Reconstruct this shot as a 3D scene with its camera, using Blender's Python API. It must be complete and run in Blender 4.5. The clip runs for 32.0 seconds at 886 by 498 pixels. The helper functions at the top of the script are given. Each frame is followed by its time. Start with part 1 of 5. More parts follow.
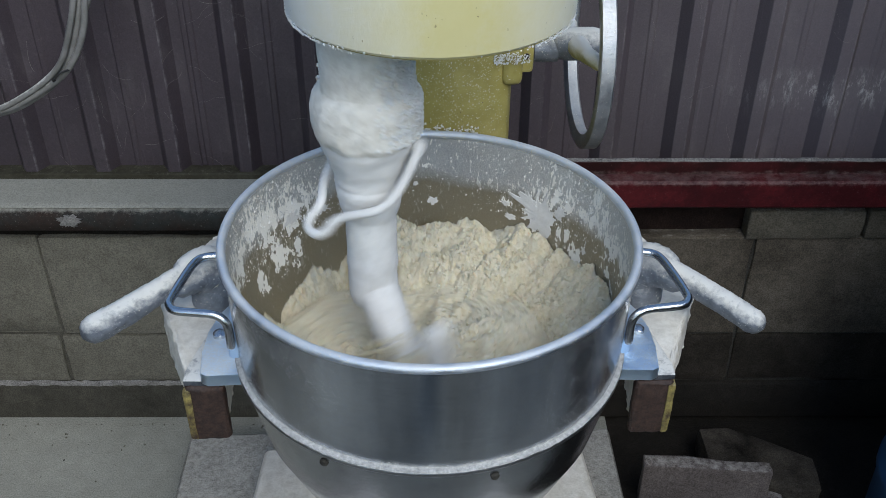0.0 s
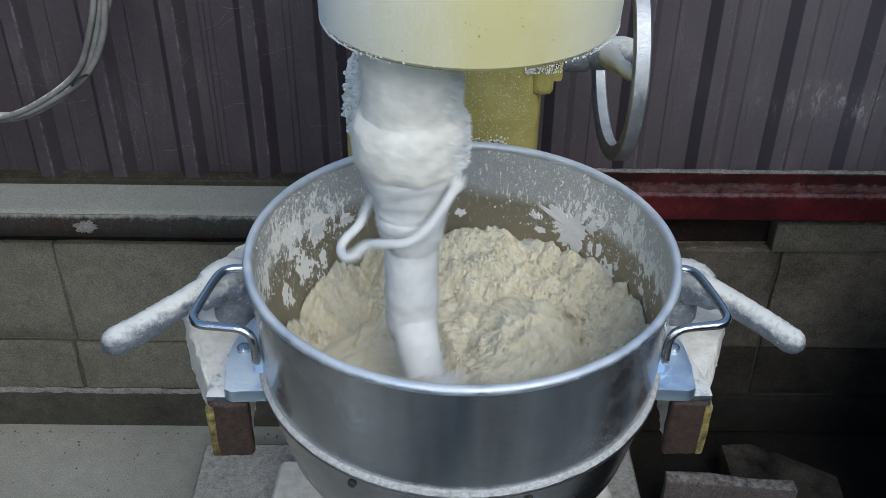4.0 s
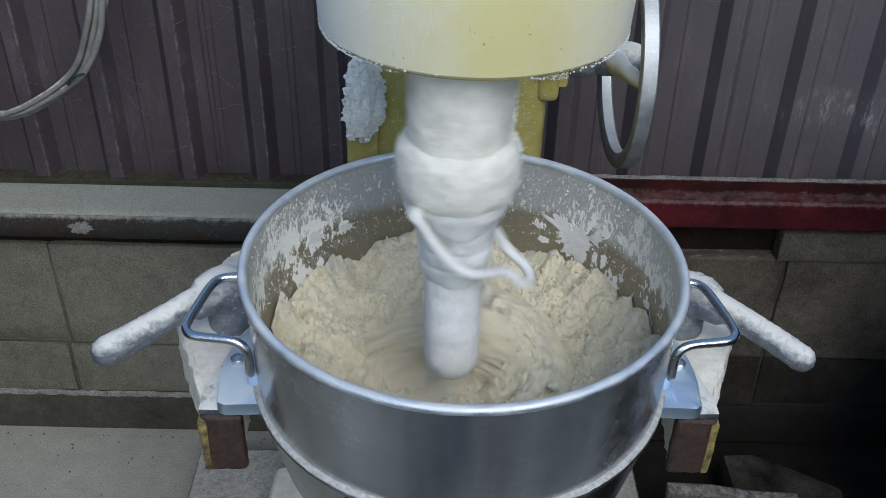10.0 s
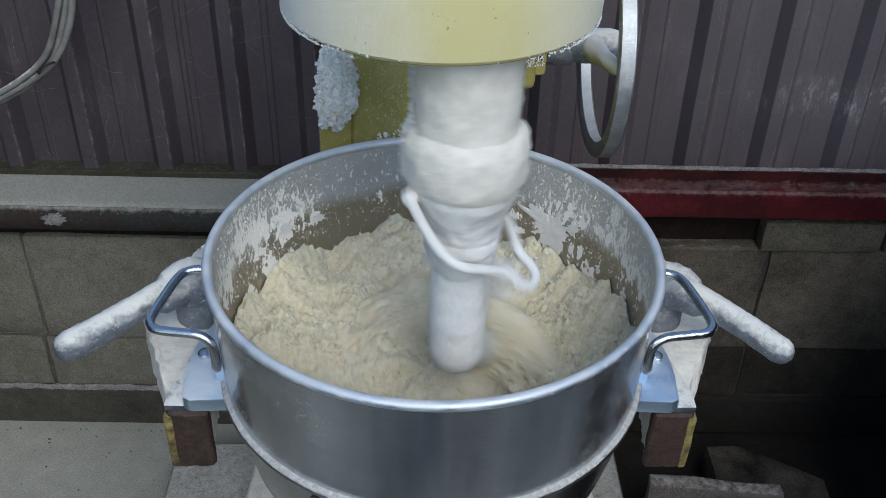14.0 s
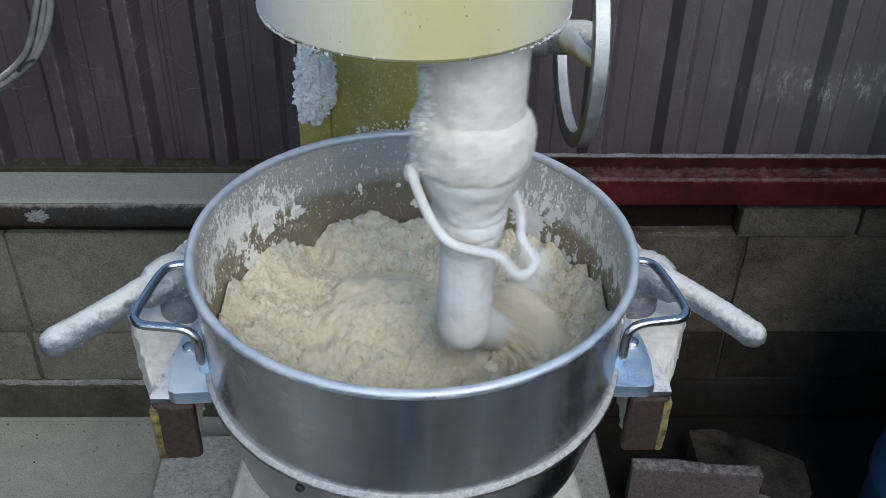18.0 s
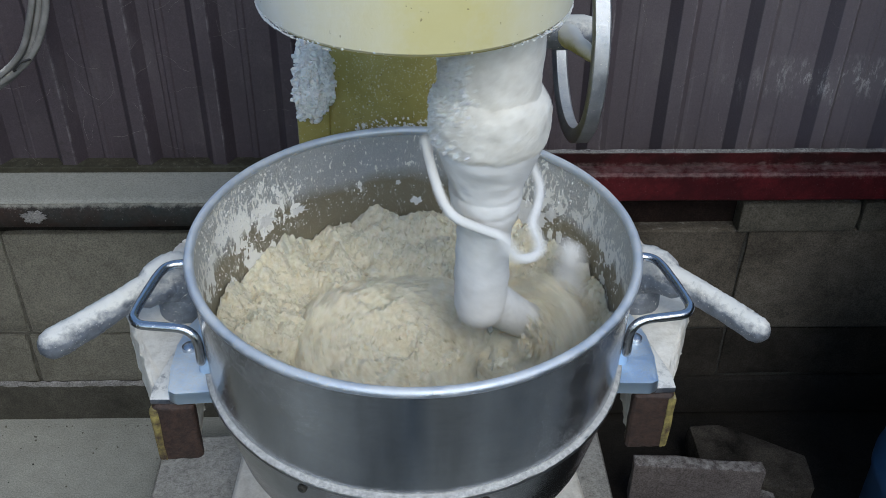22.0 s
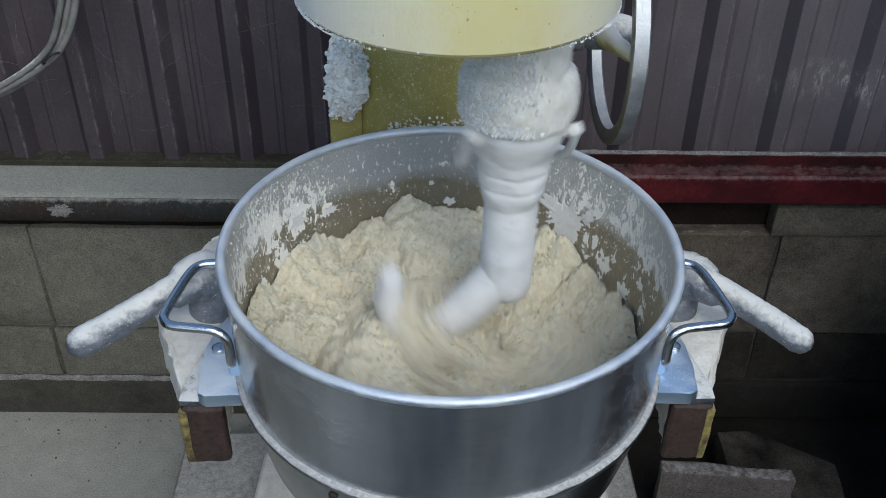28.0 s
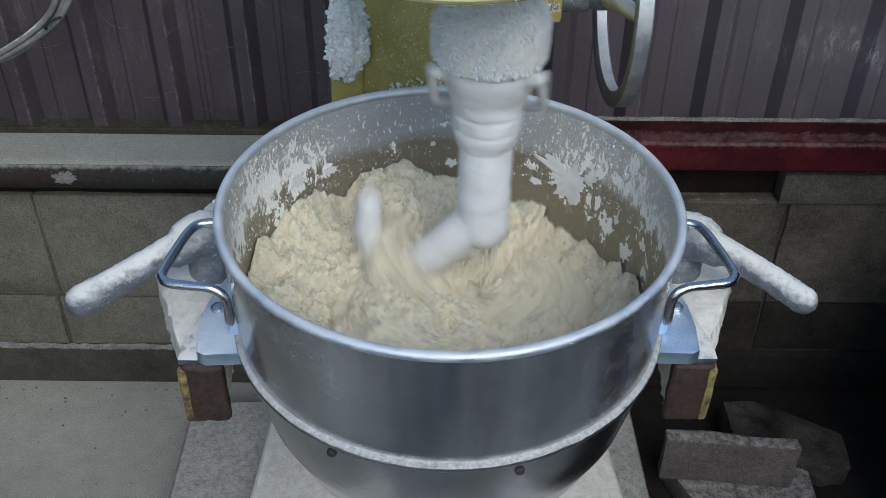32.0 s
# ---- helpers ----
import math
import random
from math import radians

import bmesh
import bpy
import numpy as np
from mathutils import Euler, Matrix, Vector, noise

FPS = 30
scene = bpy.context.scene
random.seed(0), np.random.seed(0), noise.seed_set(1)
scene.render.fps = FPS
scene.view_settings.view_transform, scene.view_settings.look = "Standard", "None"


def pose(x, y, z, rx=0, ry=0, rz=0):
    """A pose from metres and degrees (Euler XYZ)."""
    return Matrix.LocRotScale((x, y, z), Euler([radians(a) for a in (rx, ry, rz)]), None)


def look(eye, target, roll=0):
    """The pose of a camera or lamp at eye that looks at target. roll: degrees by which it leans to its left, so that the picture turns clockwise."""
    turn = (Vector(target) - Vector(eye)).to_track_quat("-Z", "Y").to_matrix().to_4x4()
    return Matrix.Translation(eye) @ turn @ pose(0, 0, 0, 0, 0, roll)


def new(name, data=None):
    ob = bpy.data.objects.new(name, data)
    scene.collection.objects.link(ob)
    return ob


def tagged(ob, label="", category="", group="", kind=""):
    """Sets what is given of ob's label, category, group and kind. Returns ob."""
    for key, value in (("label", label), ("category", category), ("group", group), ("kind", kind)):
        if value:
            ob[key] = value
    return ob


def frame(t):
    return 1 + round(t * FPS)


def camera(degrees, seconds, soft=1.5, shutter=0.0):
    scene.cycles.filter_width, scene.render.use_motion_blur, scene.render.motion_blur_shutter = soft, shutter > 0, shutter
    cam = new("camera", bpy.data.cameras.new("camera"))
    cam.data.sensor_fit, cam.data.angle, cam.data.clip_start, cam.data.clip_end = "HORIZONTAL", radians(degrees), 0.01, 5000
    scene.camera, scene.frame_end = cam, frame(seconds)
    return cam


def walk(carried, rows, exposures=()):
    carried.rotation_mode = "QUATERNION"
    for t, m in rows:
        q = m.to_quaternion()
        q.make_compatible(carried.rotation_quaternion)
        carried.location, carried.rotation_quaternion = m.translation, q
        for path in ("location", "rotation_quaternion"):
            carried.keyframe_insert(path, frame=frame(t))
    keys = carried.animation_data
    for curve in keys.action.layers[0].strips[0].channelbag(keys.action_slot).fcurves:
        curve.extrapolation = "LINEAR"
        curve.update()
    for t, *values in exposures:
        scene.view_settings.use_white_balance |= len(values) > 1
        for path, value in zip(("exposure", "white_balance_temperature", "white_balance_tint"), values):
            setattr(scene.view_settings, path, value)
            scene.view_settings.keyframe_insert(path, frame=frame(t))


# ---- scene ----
cam = camera(49.23, 32.0, soft=0.1, shutter=0.7)
PATH = [
    (0, 0.0082, -0.7870, 1.4488, -0.31, -34.44, 0.12),
    (0.5, 0.0121, -0.7874, 1.4427, -0.20, -34.19, 0.09),
    (1, 0.0102, -0.7881, 1.4389, -0.17, -34.13, 0.11),
    (1.5, 0.0035, -0.7797, 1.4398, -0.18, -34.20, 0.22),
    (2, -0.0029, -0.7724, 1.4386, -0.10, -34.18, 0.24),
    (2.5, -0.0055, -0.7641, 1.4359, -0.02, -34.14, 0.26),
    (3, -0.0074, -0.7628, 1.4373, 0.03, -34.21, 0.31),
    (3.5, -0.0141, -0.7613, 1.4397, 0.13, -34.18, 0.36),
    (5.5, -0.0165, -0.7566, 1.4431, 0.38, -34.13, 0.59),
    (6, -0.0141, -0.7539, 1.4355, 0.37, -34.13, 0.72),
    (6.5, -0.0201, -0.7499, 1.4419, 0.43, -34.18, 0.81),
    (7, -0.0213, -0.7491, 1.4409, 0.49, -34.15, 0.85),
    (7.5, -0.0192, -0.7471, 1.4445, 0.51, -34.20, 0.89),
    (8, -0.0127, -0.7461, 1.4478, 0.50, -34.20, 0.89),
    (8.5, -0.0156, -0.7408, 1.4449, 0.37, -34.22, 0.96),
    (9, -0.0128, -0.7384, 1.4419, 0.34, -34.15, 0.93),
    (9.5, -0.0184, -0.7347, 1.4401, 0.21, -34.20, 1.03),
    (10, -0.0159, -0.7315, 1.4363, 0.25, -34.23, 1.05),
    (10.5, -0.0060, -0.7334, 1.4336, 0.15, -34.22, 1.10),
    (11, 0.0007, -0.7314, 1.4346, -0.10, -34.25, 1.26),
    (11.5, 0.0066, -0.7248, 1.4329, -0.30, -34.33, 1.33),
    (12, 0.0109, -0.7168, 1.4351, -0.37, -34.42, 1.33),
    (12.5, 0.0106, -0.7069, 1.4268, -0.36, -34.45, 1.34),
    (13, 0.0059, -0.7060, 1.4267, -0.40, -34.56, 1.37),
    (13.5, 0.0019, -0.7149, 1.4249, -0.42, -34.61, 1.35),
    (14, 0.0011, -0.7134, 1.4255, -0.50, -34.80, 1.30),
    (14.5, 0.0002, -0.7090, 1.4236, -0.62, -34.91, 1.30),
    (16.5, 0.0064, -0.7174, 1.4294, -0.99, -35.34, 1.07),
    (17, 0.0138, -0.7251, 1.4389, -1.16, -35.45, 0.96),
    (17.5, 0.0078, -0.7293, 1.4399, -1.38, -35.41, 0.98),
    (18, 0.0074, -0.7265, 1.4371, -1.55, -35.41, 0.99),
    (18.5, 0.0103, -0.7266, 1.4397, -1.69, -35.41, 0.96),
    (19, 0.0049, -0.7323, 1.4343, -1.94, -35.36, 1.04),
    (19.5, 0.0035, -0.7326, 1.4356, -1.94, -35.42, 0.98),
    (20, 0.0039, -0.7262, 1.4341, -1.94, -35.45, 0.82),
    (20.5, 0.0086, -0.7237, 1.4336, -1.87, -35.50, 0.73),
    (21, 0.0096, -0.7226, 1.4362, -1.81, -35.49, 0.62),
    (21.5, 0.0042, -0.7198, 1.4353, -1.77, -35.49, 0.63),
    (22, 0.0036, -0.7212, 1.4314, -1.76, -35.49, 0.65),
    (22.5, 0.0116, -0.7191, 1.4325, -1.62, -35.52, 0.61),
    (23, 0.0056, -0.7239, 1.4288, -1.70, -35.56, 0.68),
    (23.5, -0.0032, -0.7333, 1.4334, -1.57, -35.56, 0.70),
    (24, -0.0083, -0.7340, 1.4340, -1.43, -35.60, 0.65),
    (24.5, -0.0102, -0.7311, 1.4360, -1.36, -35.64, 0.69),
    (25, -0.0116, -0.7285, 1.4308, -1.18, -35.61, 0.69),
    (25.5, -0.0157, -0.7265, 1.4307, -1.09, -35.65, 0.71),
    (27.5, -0.0120, -0.7087, 1.4302, -0.50, -35.82, 0.68),
    (28, -0.0118, -0.7009, 1.4263, -0.42, -35.79, 0.73),
    (28.5, -0.0121, -0.7037, 1.4244, -0.27, -35.78, 0.66),
    (29, -0.0017, -0.7135, 1.4183, -0.07, -35.83, 0.62),
    (29.5, 0.0046, -0.7179, 1.4133, -0.01, -35.97, 0.56),
    (30, 0.0103, -0.7122, 1.4092, 0.04, -36.24, 0.53),
    (30.5, 0.0061, -0.7124, 1.4072, 0.12, -36.53, 0.50),
    (31, 0.0075, -0.7106, 1.4077, 0.25, -36.77, 0.45),
    (31.5, -0.0026, -0.7070, 1.4057, 0.30, -36.96, 0.42),
    (32, -0.0022, -0.7050, 1.4073, 0.32, -37.09, 0.35),
]
walk(cam, [(t, pose(x, y, z, 90 + p, 0, yaw) @ pose(0, 0, 0, 0, 0, roll)) for t, x, y, z, yaw, p, roll in PATH],
     exposures=[(0, 0.26, 6150, 7), (32, 0.26, 6150, 7)])

# ---- light: an open-fronted shed under a bright overcast sky ----
world = bpy.data.worlds.new("sky")
scene.world = world
world.use_nodes = True
wn = world.node_tree.nodes
sky = wn.new("ShaderNodeTexSky")
sky.sky_type, sky.sun_disc = "NISHITA", False
sky.sun_elevation, sky.sun_rotation = radians(44), radians(163)
sky.air_density, sky.dust_density, sky.ozone_density = 1.2, 0.6, 2.0
world.node_tree.links.new(sky.outputs[0], wn["Background"].inputs[0])
wn["Background"].inputs[1].default_value = 0.14

sun = new("sun", bpy.data.lights.new("sun", "SUN"))
sun.data.energy, sun.data.angle, sun.data.color = 1.7, radians(40), (1.0, 0.955, 0.88)
sun.matrix_world = look((0.70, -2.25, 2.25), (0, 0, 0))

# ---- materials ----
def material(name, rough=0.6, metal=0.0):
    m = bpy.data.materials.new(name)
    m.use_nodes = True
    b = m.node_tree.nodes["Principled BSDF"]
    b.inputs["Roughness"].default_value, b.inputs["Metallic"].default_value = rough, metal
    return m, m.node_tree, b


def node(nt, kind, **kw):
    n = nt.nodes.new("ShaderNode" + kind)
    for k, v in kw.items():
        n.inputs[k.replace("_", " ")].default_value = v
    return n


def coords(nt, kind="Object"):
    return nt.nodes.new("ShaderNodeTexCoord").outputs[kind]


def noise_tex(nt, scale, detail=6, rough=0.6, vec=None, stretch=None):
    n = node(nt, "TexNoise", Scale=scale, Detail=detail, Roughness=rough)
    v = vec or coords(nt)
    if stretch:
        mp = node(nt, "Mapping")
        mp.inputs["Scale"].default_value = stretch
        nt.links.new(v, mp.inputs[0])
        v = mp.outputs[0]
    nt.links.new(v, n.inputs["Vector"])
    return n.outputs["Fac"]


def ramp(nt, fac, *stops):
    n = nt.nodes.new("ShaderNodeValToRGB")
    e = n.color_ramp.elements
    while len(e) < len(stops):
        e.new(0.5)
    for el, (p, c) in zip(e, stops):
        el.position = p
        el.color = (*c, 1) if isinstance(c, tuple) else (c, c, c, 1)
    nt.links.new(fac, n.inputs[0])
    return n.outputs[0]


def math_n(nt, op, a, b=None, c=None):
    n = nt.nodes.new("ShaderNodeMath")
    n.operation = op
    for i, v in enumerate((a, b, c)):
        if v is None:
            continue
        if isinstance(v, (int, float)):
            n.inputs[i].default_value = v
        else:
            nt.links.new(v, n.inputs[i])
    return n.outputs[0]


def mixc(nt, fac, a, b, mode="MIX"):
    n = nt.nodes.new("ShaderNodeMix")
    n.data_type, n.blend_type = "RGBA", mode
    for i, v in ((0, fac), (6, a), (7, b)):
        if isinstance(v, (int, float)):
            n.inputs[i].default_value = v
        elif isinstance(v, tuple):
            n.inputs[i].default_value = (*v, 1)
        else:
            nt.links.new(v, n.inputs[i])
    return n.outputs[2]


def bump(nt, b, height, strength=0.4, distance=0.002):
    n = node(nt, "Bump", Strength=strength, Distance=distance)
    nt.links.new(height, n.inputs["Height"])
    nt.links.new(n.outputs[0], b.inputs["Normal"])


def up_face(nt):
    """How far a face looks up, 0 to 1."""
    g = nt.nodes.new("ShaderNodeNewGeometry")
    s = nt.nodes.new("ShaderNodeSeparateXYZ")
    nt.links.new(g.outputs["Normal"], s.inputs[0])
    return s.outputs[2]


def axis(nt, which):
    s = nt.nodes.new("ShaderNodeSeparateXYZ")
    nt.links.new(coords(nt), s.inputs[0])
    return s.outputs[which]


FLOUR = (0.74, 0.72, 0.665)


def dusted(name, colours, rough, metal, scale, low, high, lean=0.5, relief=0.0015, speck=0.0, grain=60, spec=0.5):
    """A surface of two colours under settled flour: more on faces that look up, broken by noise between low and high."""
    m, nt, b = material(name, rough, metal)
    b.inputs["Specular IOR Level"].default_value = spec
    base = mixc(nt, ramp(nt, noise_tex(nt, scale, 8, 0.65), (0.38, 0.0), (0.62, 1.0)), *colours)
    n = noise_tex(nt, grain, 10, 0.72)
    lump = noise_tex(nt, scale * 0.5, 4, 0.6)
    d = math_n(nt, "ADD", math_n(nt, "MULTIPLY", up_face(nt), lean), math_n(nt, "ADD", math_n(nt, "MULTIPLY", n, 0.5), math_n(nt, "MULTIPLY", lump, 0.5)))
    f = ramp(nt, d, (low, 0.0), (high, 1.0))
    if speck:
        s = ramp(nt, noise_tex(nt, 420, 2, 0.5), (0.68 - speck, 0.0), (0.74 - speck, 1.0))
        f = math_n(nt, "MAXIMUM", f, s)
    nt.links.new(mixc(nt, f, base, FLOUR), b.inputs["Base Color"])
    nt.links.new(math_n(nt, "MULTIPLY_ADD", f, 0.9 - rough, rough), b.inputs["Roughness"])
    if metal:
        nt.links.new(math_n(nt, "MULTIPLY_ADD", f, -metal, metal), b.inputs["Metallic"])
    bump(nt, b, math_n(nt, "ADD", n, f), 0.5, relief)
    return m


def make_flour(name, dark, light, scale, dist):
    m, nt, b = material(name, 0.95)
    n1, n2 = noise_tex(nt, scale, 10, 0.7), noise_tex(nt, scale * 5, 4, 0.6)
    nt.links.new(mixc(nt, ramp(nt, n1, (0.3, 0.0), (0.65, 1.0)), dark, light), b.inputs["Base Color"])
    bump(nt, b, math_n(nt, "ADD", n1, math_n(nt, "MULTIPLY", n2, 0.4)), 0.7, dist)
    return m


# batter thrown on the bowl's lining: place on the wall and reach
SPLATS = [(0.127, 0.147, -0.075, 0.022), (0.096, 0.169, -0.067, 0.013), (0.149, 0.125, -0.051, 0.016), (0.151, 0.122, -0.092, 0.015),
          (0.177, 0.079, -0.019, 0.015), (0.182, 0.064, -0.045, 0.017), (0.187, 0.050, -0.078, 0.015), (0.138, 0.136, -0.018, 0.013),
          (-0.173, 0.089, -0.053, 0.024), (-0.182, 0.060, -0.040, 0.022), (-0.150, 0.123, -0.058, 0.021), (-0.130, 0.144, -0.059, 0.018),
          (-0.190, 0.020, -0.060, 0.022), (0.192, 0.015, -0.060, 0.020), (-0.002, 0.194, -0.036, 0.010),
          (-0.165, 0.105, -0.100, 0.018), (-0.148, 0.124, -0.108, 0.016), (-0.180, 0.072, -0.105, 0.017), (0.165, 0.104, -0.106, 0.015), (0.180, 0.070, -0.112, 0.014),
          (0.190, 0.030, -0.105, 0.015), (-0.060, 0.186, -0.070, 0.010), (0.060, 0.186, -0.062, 0.008)]


def make_bowl_steel(name, inside):
    m, nt, b = material(name, 0.28, 1.0)
    z, n = axis(nt, 2), noise_tex(nt, 9, 8, 0.65)
    g = noise_tex(nt, 40, 4, 0.6, stretch=(1, 1, 14))
    fine = ramp(nt, noise_tex(nt, 1000, 4, 0.72), (0.46, 0.0), (0.66, 1.0))
    if inside:
        base = mixc(nt, ramp(nt, n, (0.3, 0.0), (0.7, 1.0)), (0.35, 0.365, 0.385), (0.48, 0.50, 0.52))
        f = math_n(nt, "MULTIPLY_ADD", fine, 0.40, math_n(nt, "MULTIPLY_ADD", math_n(nt, "ABSOLUTE", math_n(nt, "ADD", axis(nt, 0), 0.035)), 1.4, 0.0))
        # smooth brown film of wet dough below, then the caked splashes over it
        wet = ramp(nt, math_n(nt, "MULTIPLY_ADD", z, -6.0, math_n(nt, "MULTIPLY", n, 0.30)), (0.44, 0.0), (0.54, 1.0))
        base = mixc(nt, math_n(nt, "MULTIPLY", wet, 0.9), base, (0.23, 0.195, 0.118))
        f = math_n(nt, "MULTIPLY", f, math_n(nt, "MULTIPLY_ADD", wet, -0.8, 1.0))
        mp = node(nt, "Mapping")
        mp.inputs["Scale"].default_value = (1, 1, 0.62)
        nt.links.new(coords(nt), mp.inputs[0])
        lev = -1.0
        for x, y, h, reach in SPLATS:
            d = nt.nodes.new("ShaderNodeVectorMath")
            d.operation = "DISTANCE"
            nt.links.new(mp.outputs[0], d.inputs[0])
            d.inputs[1].default_value = (x * 0.964, y * 0.964, h * 0.62)
            lev = math_n(nt, "MAXIMUM", math_n(nt, "MULTIPLY_ADD", d.outputs["Value"], -1.0 / reach, 1.0), lev)
        x = axis(nt, 0)
        side = ramp(nt, math_n(nt, "ABSOLUTE", math_n(nt, "ADD", x, -0.01)), (0.08, 0.0), (0.17, 1.0))
        tall = math_n(nt, "MULTIPLY_ADD", math_n(nt, "ABSOLUTE", math_n(nt, "ADD", z, 0.050)), -28.0, 0.44)
        lev = math_n(nt, "MAXIMUM", lev, math_n(nt, "MULTIPLY_ADD", side, 1.4, math_n(nt, "ADD", tall, -1.4)))
        raw = math_n(nt, "MAXIMUM", lev, -0.5)
        sp = noise_tex(nt, 85, 4, 0.58, stretch=(1, 1, 0.7))
        rag = noise_tex(nt, 230, 3, 0.55, stretch=(1, 1, 0.45))
        lev = math_n(nt, "ADD", math_n(nt, "MULTIPLY", lev, 0.42), math_n(nt, "ADD", math_n(nt, "MULTIPLY", sp, 1.0), math_n(nt, "MULTIPLY", rag, 0.55)))
        cake = ramp(nt, lev, (0.890, 0.0), (0.900, 1.0))
        lev = raw
        spot = ramp(nt, math_n(nt, "MULTIPLY_ADD", lev, 0.15, noise_tex(nt, 260, 4, 0.62, stretch=(1, 1, 0.38))), (0.545, 0.0), (0.560, 0.95))
        cake = math_n(nt, "MAXIMUM", cake, math_n(nt, "MULTIPLY", spot, math_n(nt, "MULTIPLY_ADD", wet, -0.75, 1.0)))
        f = math_n(nt, "MAXIMUM", f, cake)
        bump(nt, b, math_n(nt, "ADD", f, math_n(nt, "MULTIPLY", sp, 0.4)), 0.6, 0.0018)
        rough = math_n(nt, "ADD", math_n(nt, "MULTIPLY", f, 0.5), math_n(nt, "MULTIPLY_ADD", n, 0.3, 0.24))
    else:
        base = mixc(nt, ramp(nt, n, (0.3, 0.0), (0.7, 1.0)), (0.47, 0.50, 0.55), (0.62, 0.655, 0.70))
        base = mixc(nt, 0.2, base, ramp(nt, g, (0.35, 0.5), (0.65, 1.0)), "MULTIPLY")
        # upright light and dark streaks painted as if mirrored in the steel
        band = noise_tex(nt, 13, 4, 0.6, stretch=(1, 1, 0.07))
        base = mixc(nt, 0.6, base, ramp(nt, band, (0.36, 0.35), (0.60, 1.0)), "MULTIPLY")
        film = ramp(nt, noise_tex(nt, 12, 7, 0.72), (0.30, 0.06), (0.58, 0.56))
        film = math_n(nt, "MULTIPLY", film, ramp(nt, math_n(nt, "ABSOLUTE", axis(nt, 0)), (0.05, 0.22), (0.15, 1.0)))
        f = math_n(nt, "MULTIPLY", math_n(nt, "MULTIPLY_ADD", fine, 0.85, 0.15), film)
        # flour drifted up the wall from the hoop
        drift = math_n(nt, "MULTIPLY_ADD", ramp(nt, math_n(nt, "MULTIPLY", z, -1.0), (0.104, 0.0), (0.1165, 0.35), (0.1215, 1.0)), 0.55, math_n(nt, "MULTIPLY", noise_tex(nt, 60, 8, 0.78), 0.7))
        f = math_n(nt, "MAXIMUM", f, ramp(nt, drift, (0.52, 0.0), (0.84, 0.8)))
        bump(nt, b, math_n(nt, "ADD", g, math_n(nt, "MULTIPLY_ADD", n, 3.0, math_n(nt, "MULTIPLY", band, 6.0))), 0.10, 0.0010)
        b.inputs["Anisotropic"].default_value = 0.65
        b.inputs["Anisotropic Rotation"].default_value = 0.25
        tg = nt.nodes.new("ShaderNodeTangent")
        tg.direction_type, tg.axis = "RADIAL", "Z"
        nt.links.new(tg.outputs[0], b.inputs["Tangent"])
        rough = math_n(nt, "ADD", math_n(nt, "MULTIPLY", f, 0.5), math_n(nt, "MULTIPLY_ADD", n, 0.14, 0.07))
    nt.links.new(mixc(nt, f, base, (0.88, 0.86, 0.80) if inside else FLOUR), b.inputs["Base Color"])
    if inside:
        nt.links.new(math_n(nt, "MULTIPLY_ADD", math_n(nt, "MAXIMUM", f, math_n(nt, "MULTIPLY", wet, 0.50)), -1.0, 1.0), b.inputs["Metallic"])
    else:
        nt.links.new(math_n(nt, "MULTIPLY_ADD", f, -1.0, 1.0), b.inputs["Metallic"])
    nt.links.new(rough, b.inputs["Roughness"])
    return m


def make_concrete(name, dark, light, scale, rough=0.9, rel=0.002, dust=0.0, even=1.0):
    m, nt, b = material(name, rough)
    b.inputs["Specular IOR Level"].default_value = 0.15
    oi = nt.nodes.new("ShaderNodeObjectInfo").outputs["Random"]
    n1, n2, n3 = noise_tex(nt, scale, 8, 0.65), noise_tex(nt, scale * 9, 6, 0.7), noise_tex(nt, 330, 3, 0.6)
    c = mixc(nt, ramp(nt, n1, (0.3, 0.0), (0.7, 1.0)), dark, light)
    c = mixc(nt, 0.55 * even, c, ramp(nt, n2, (0.32, 0.45), (0.68, 1.08)), "MULTIPLY")
    c = mixc(nt, 0.35 + 0.4 * even, c, ramp(nt, n3, (0.36, 0.45), (0.64, 1.12)), "MULTIPLY")
    c = mixc(nt, ramp(nt, noise_tex(nt, 110, 4, 0.6), (0.64, 0.0), (0.74, 0.16)), c, tuple(min(0.7, 2.2 * k) for k in light))
    c = mixc(nt, 0.35, c, ramp(nt, oi, (0.0, 0.55), (1.0, 1.0)), "MULTIPLY")
    c = mixc(nt, ramp(nt, n3, (0.66, 0.0), (0.72, 0.7)), c, (0.03, 0.027, 0.022))
    if dust:
        d = math_n(nt, "ADD", math_n(nt, "MULTIPLY", up_face(nt), 0.5), math_n(nt, "MULTIPLY", n2, 0.5))
        c = mixc(nt, ramp(nt, d, (0.75 - dust, 0.0), (1.05 - dust, 0.85)), c, (0.62, 0.60, 0.55))
    nt.links.new(c, b.inputs["Base Color"])
    bump(nt, b, math_n(nt, "ADD", n2, math_n(nt, "MULTIPLY", n3, 0.5)), 0.6, rel)
    return m


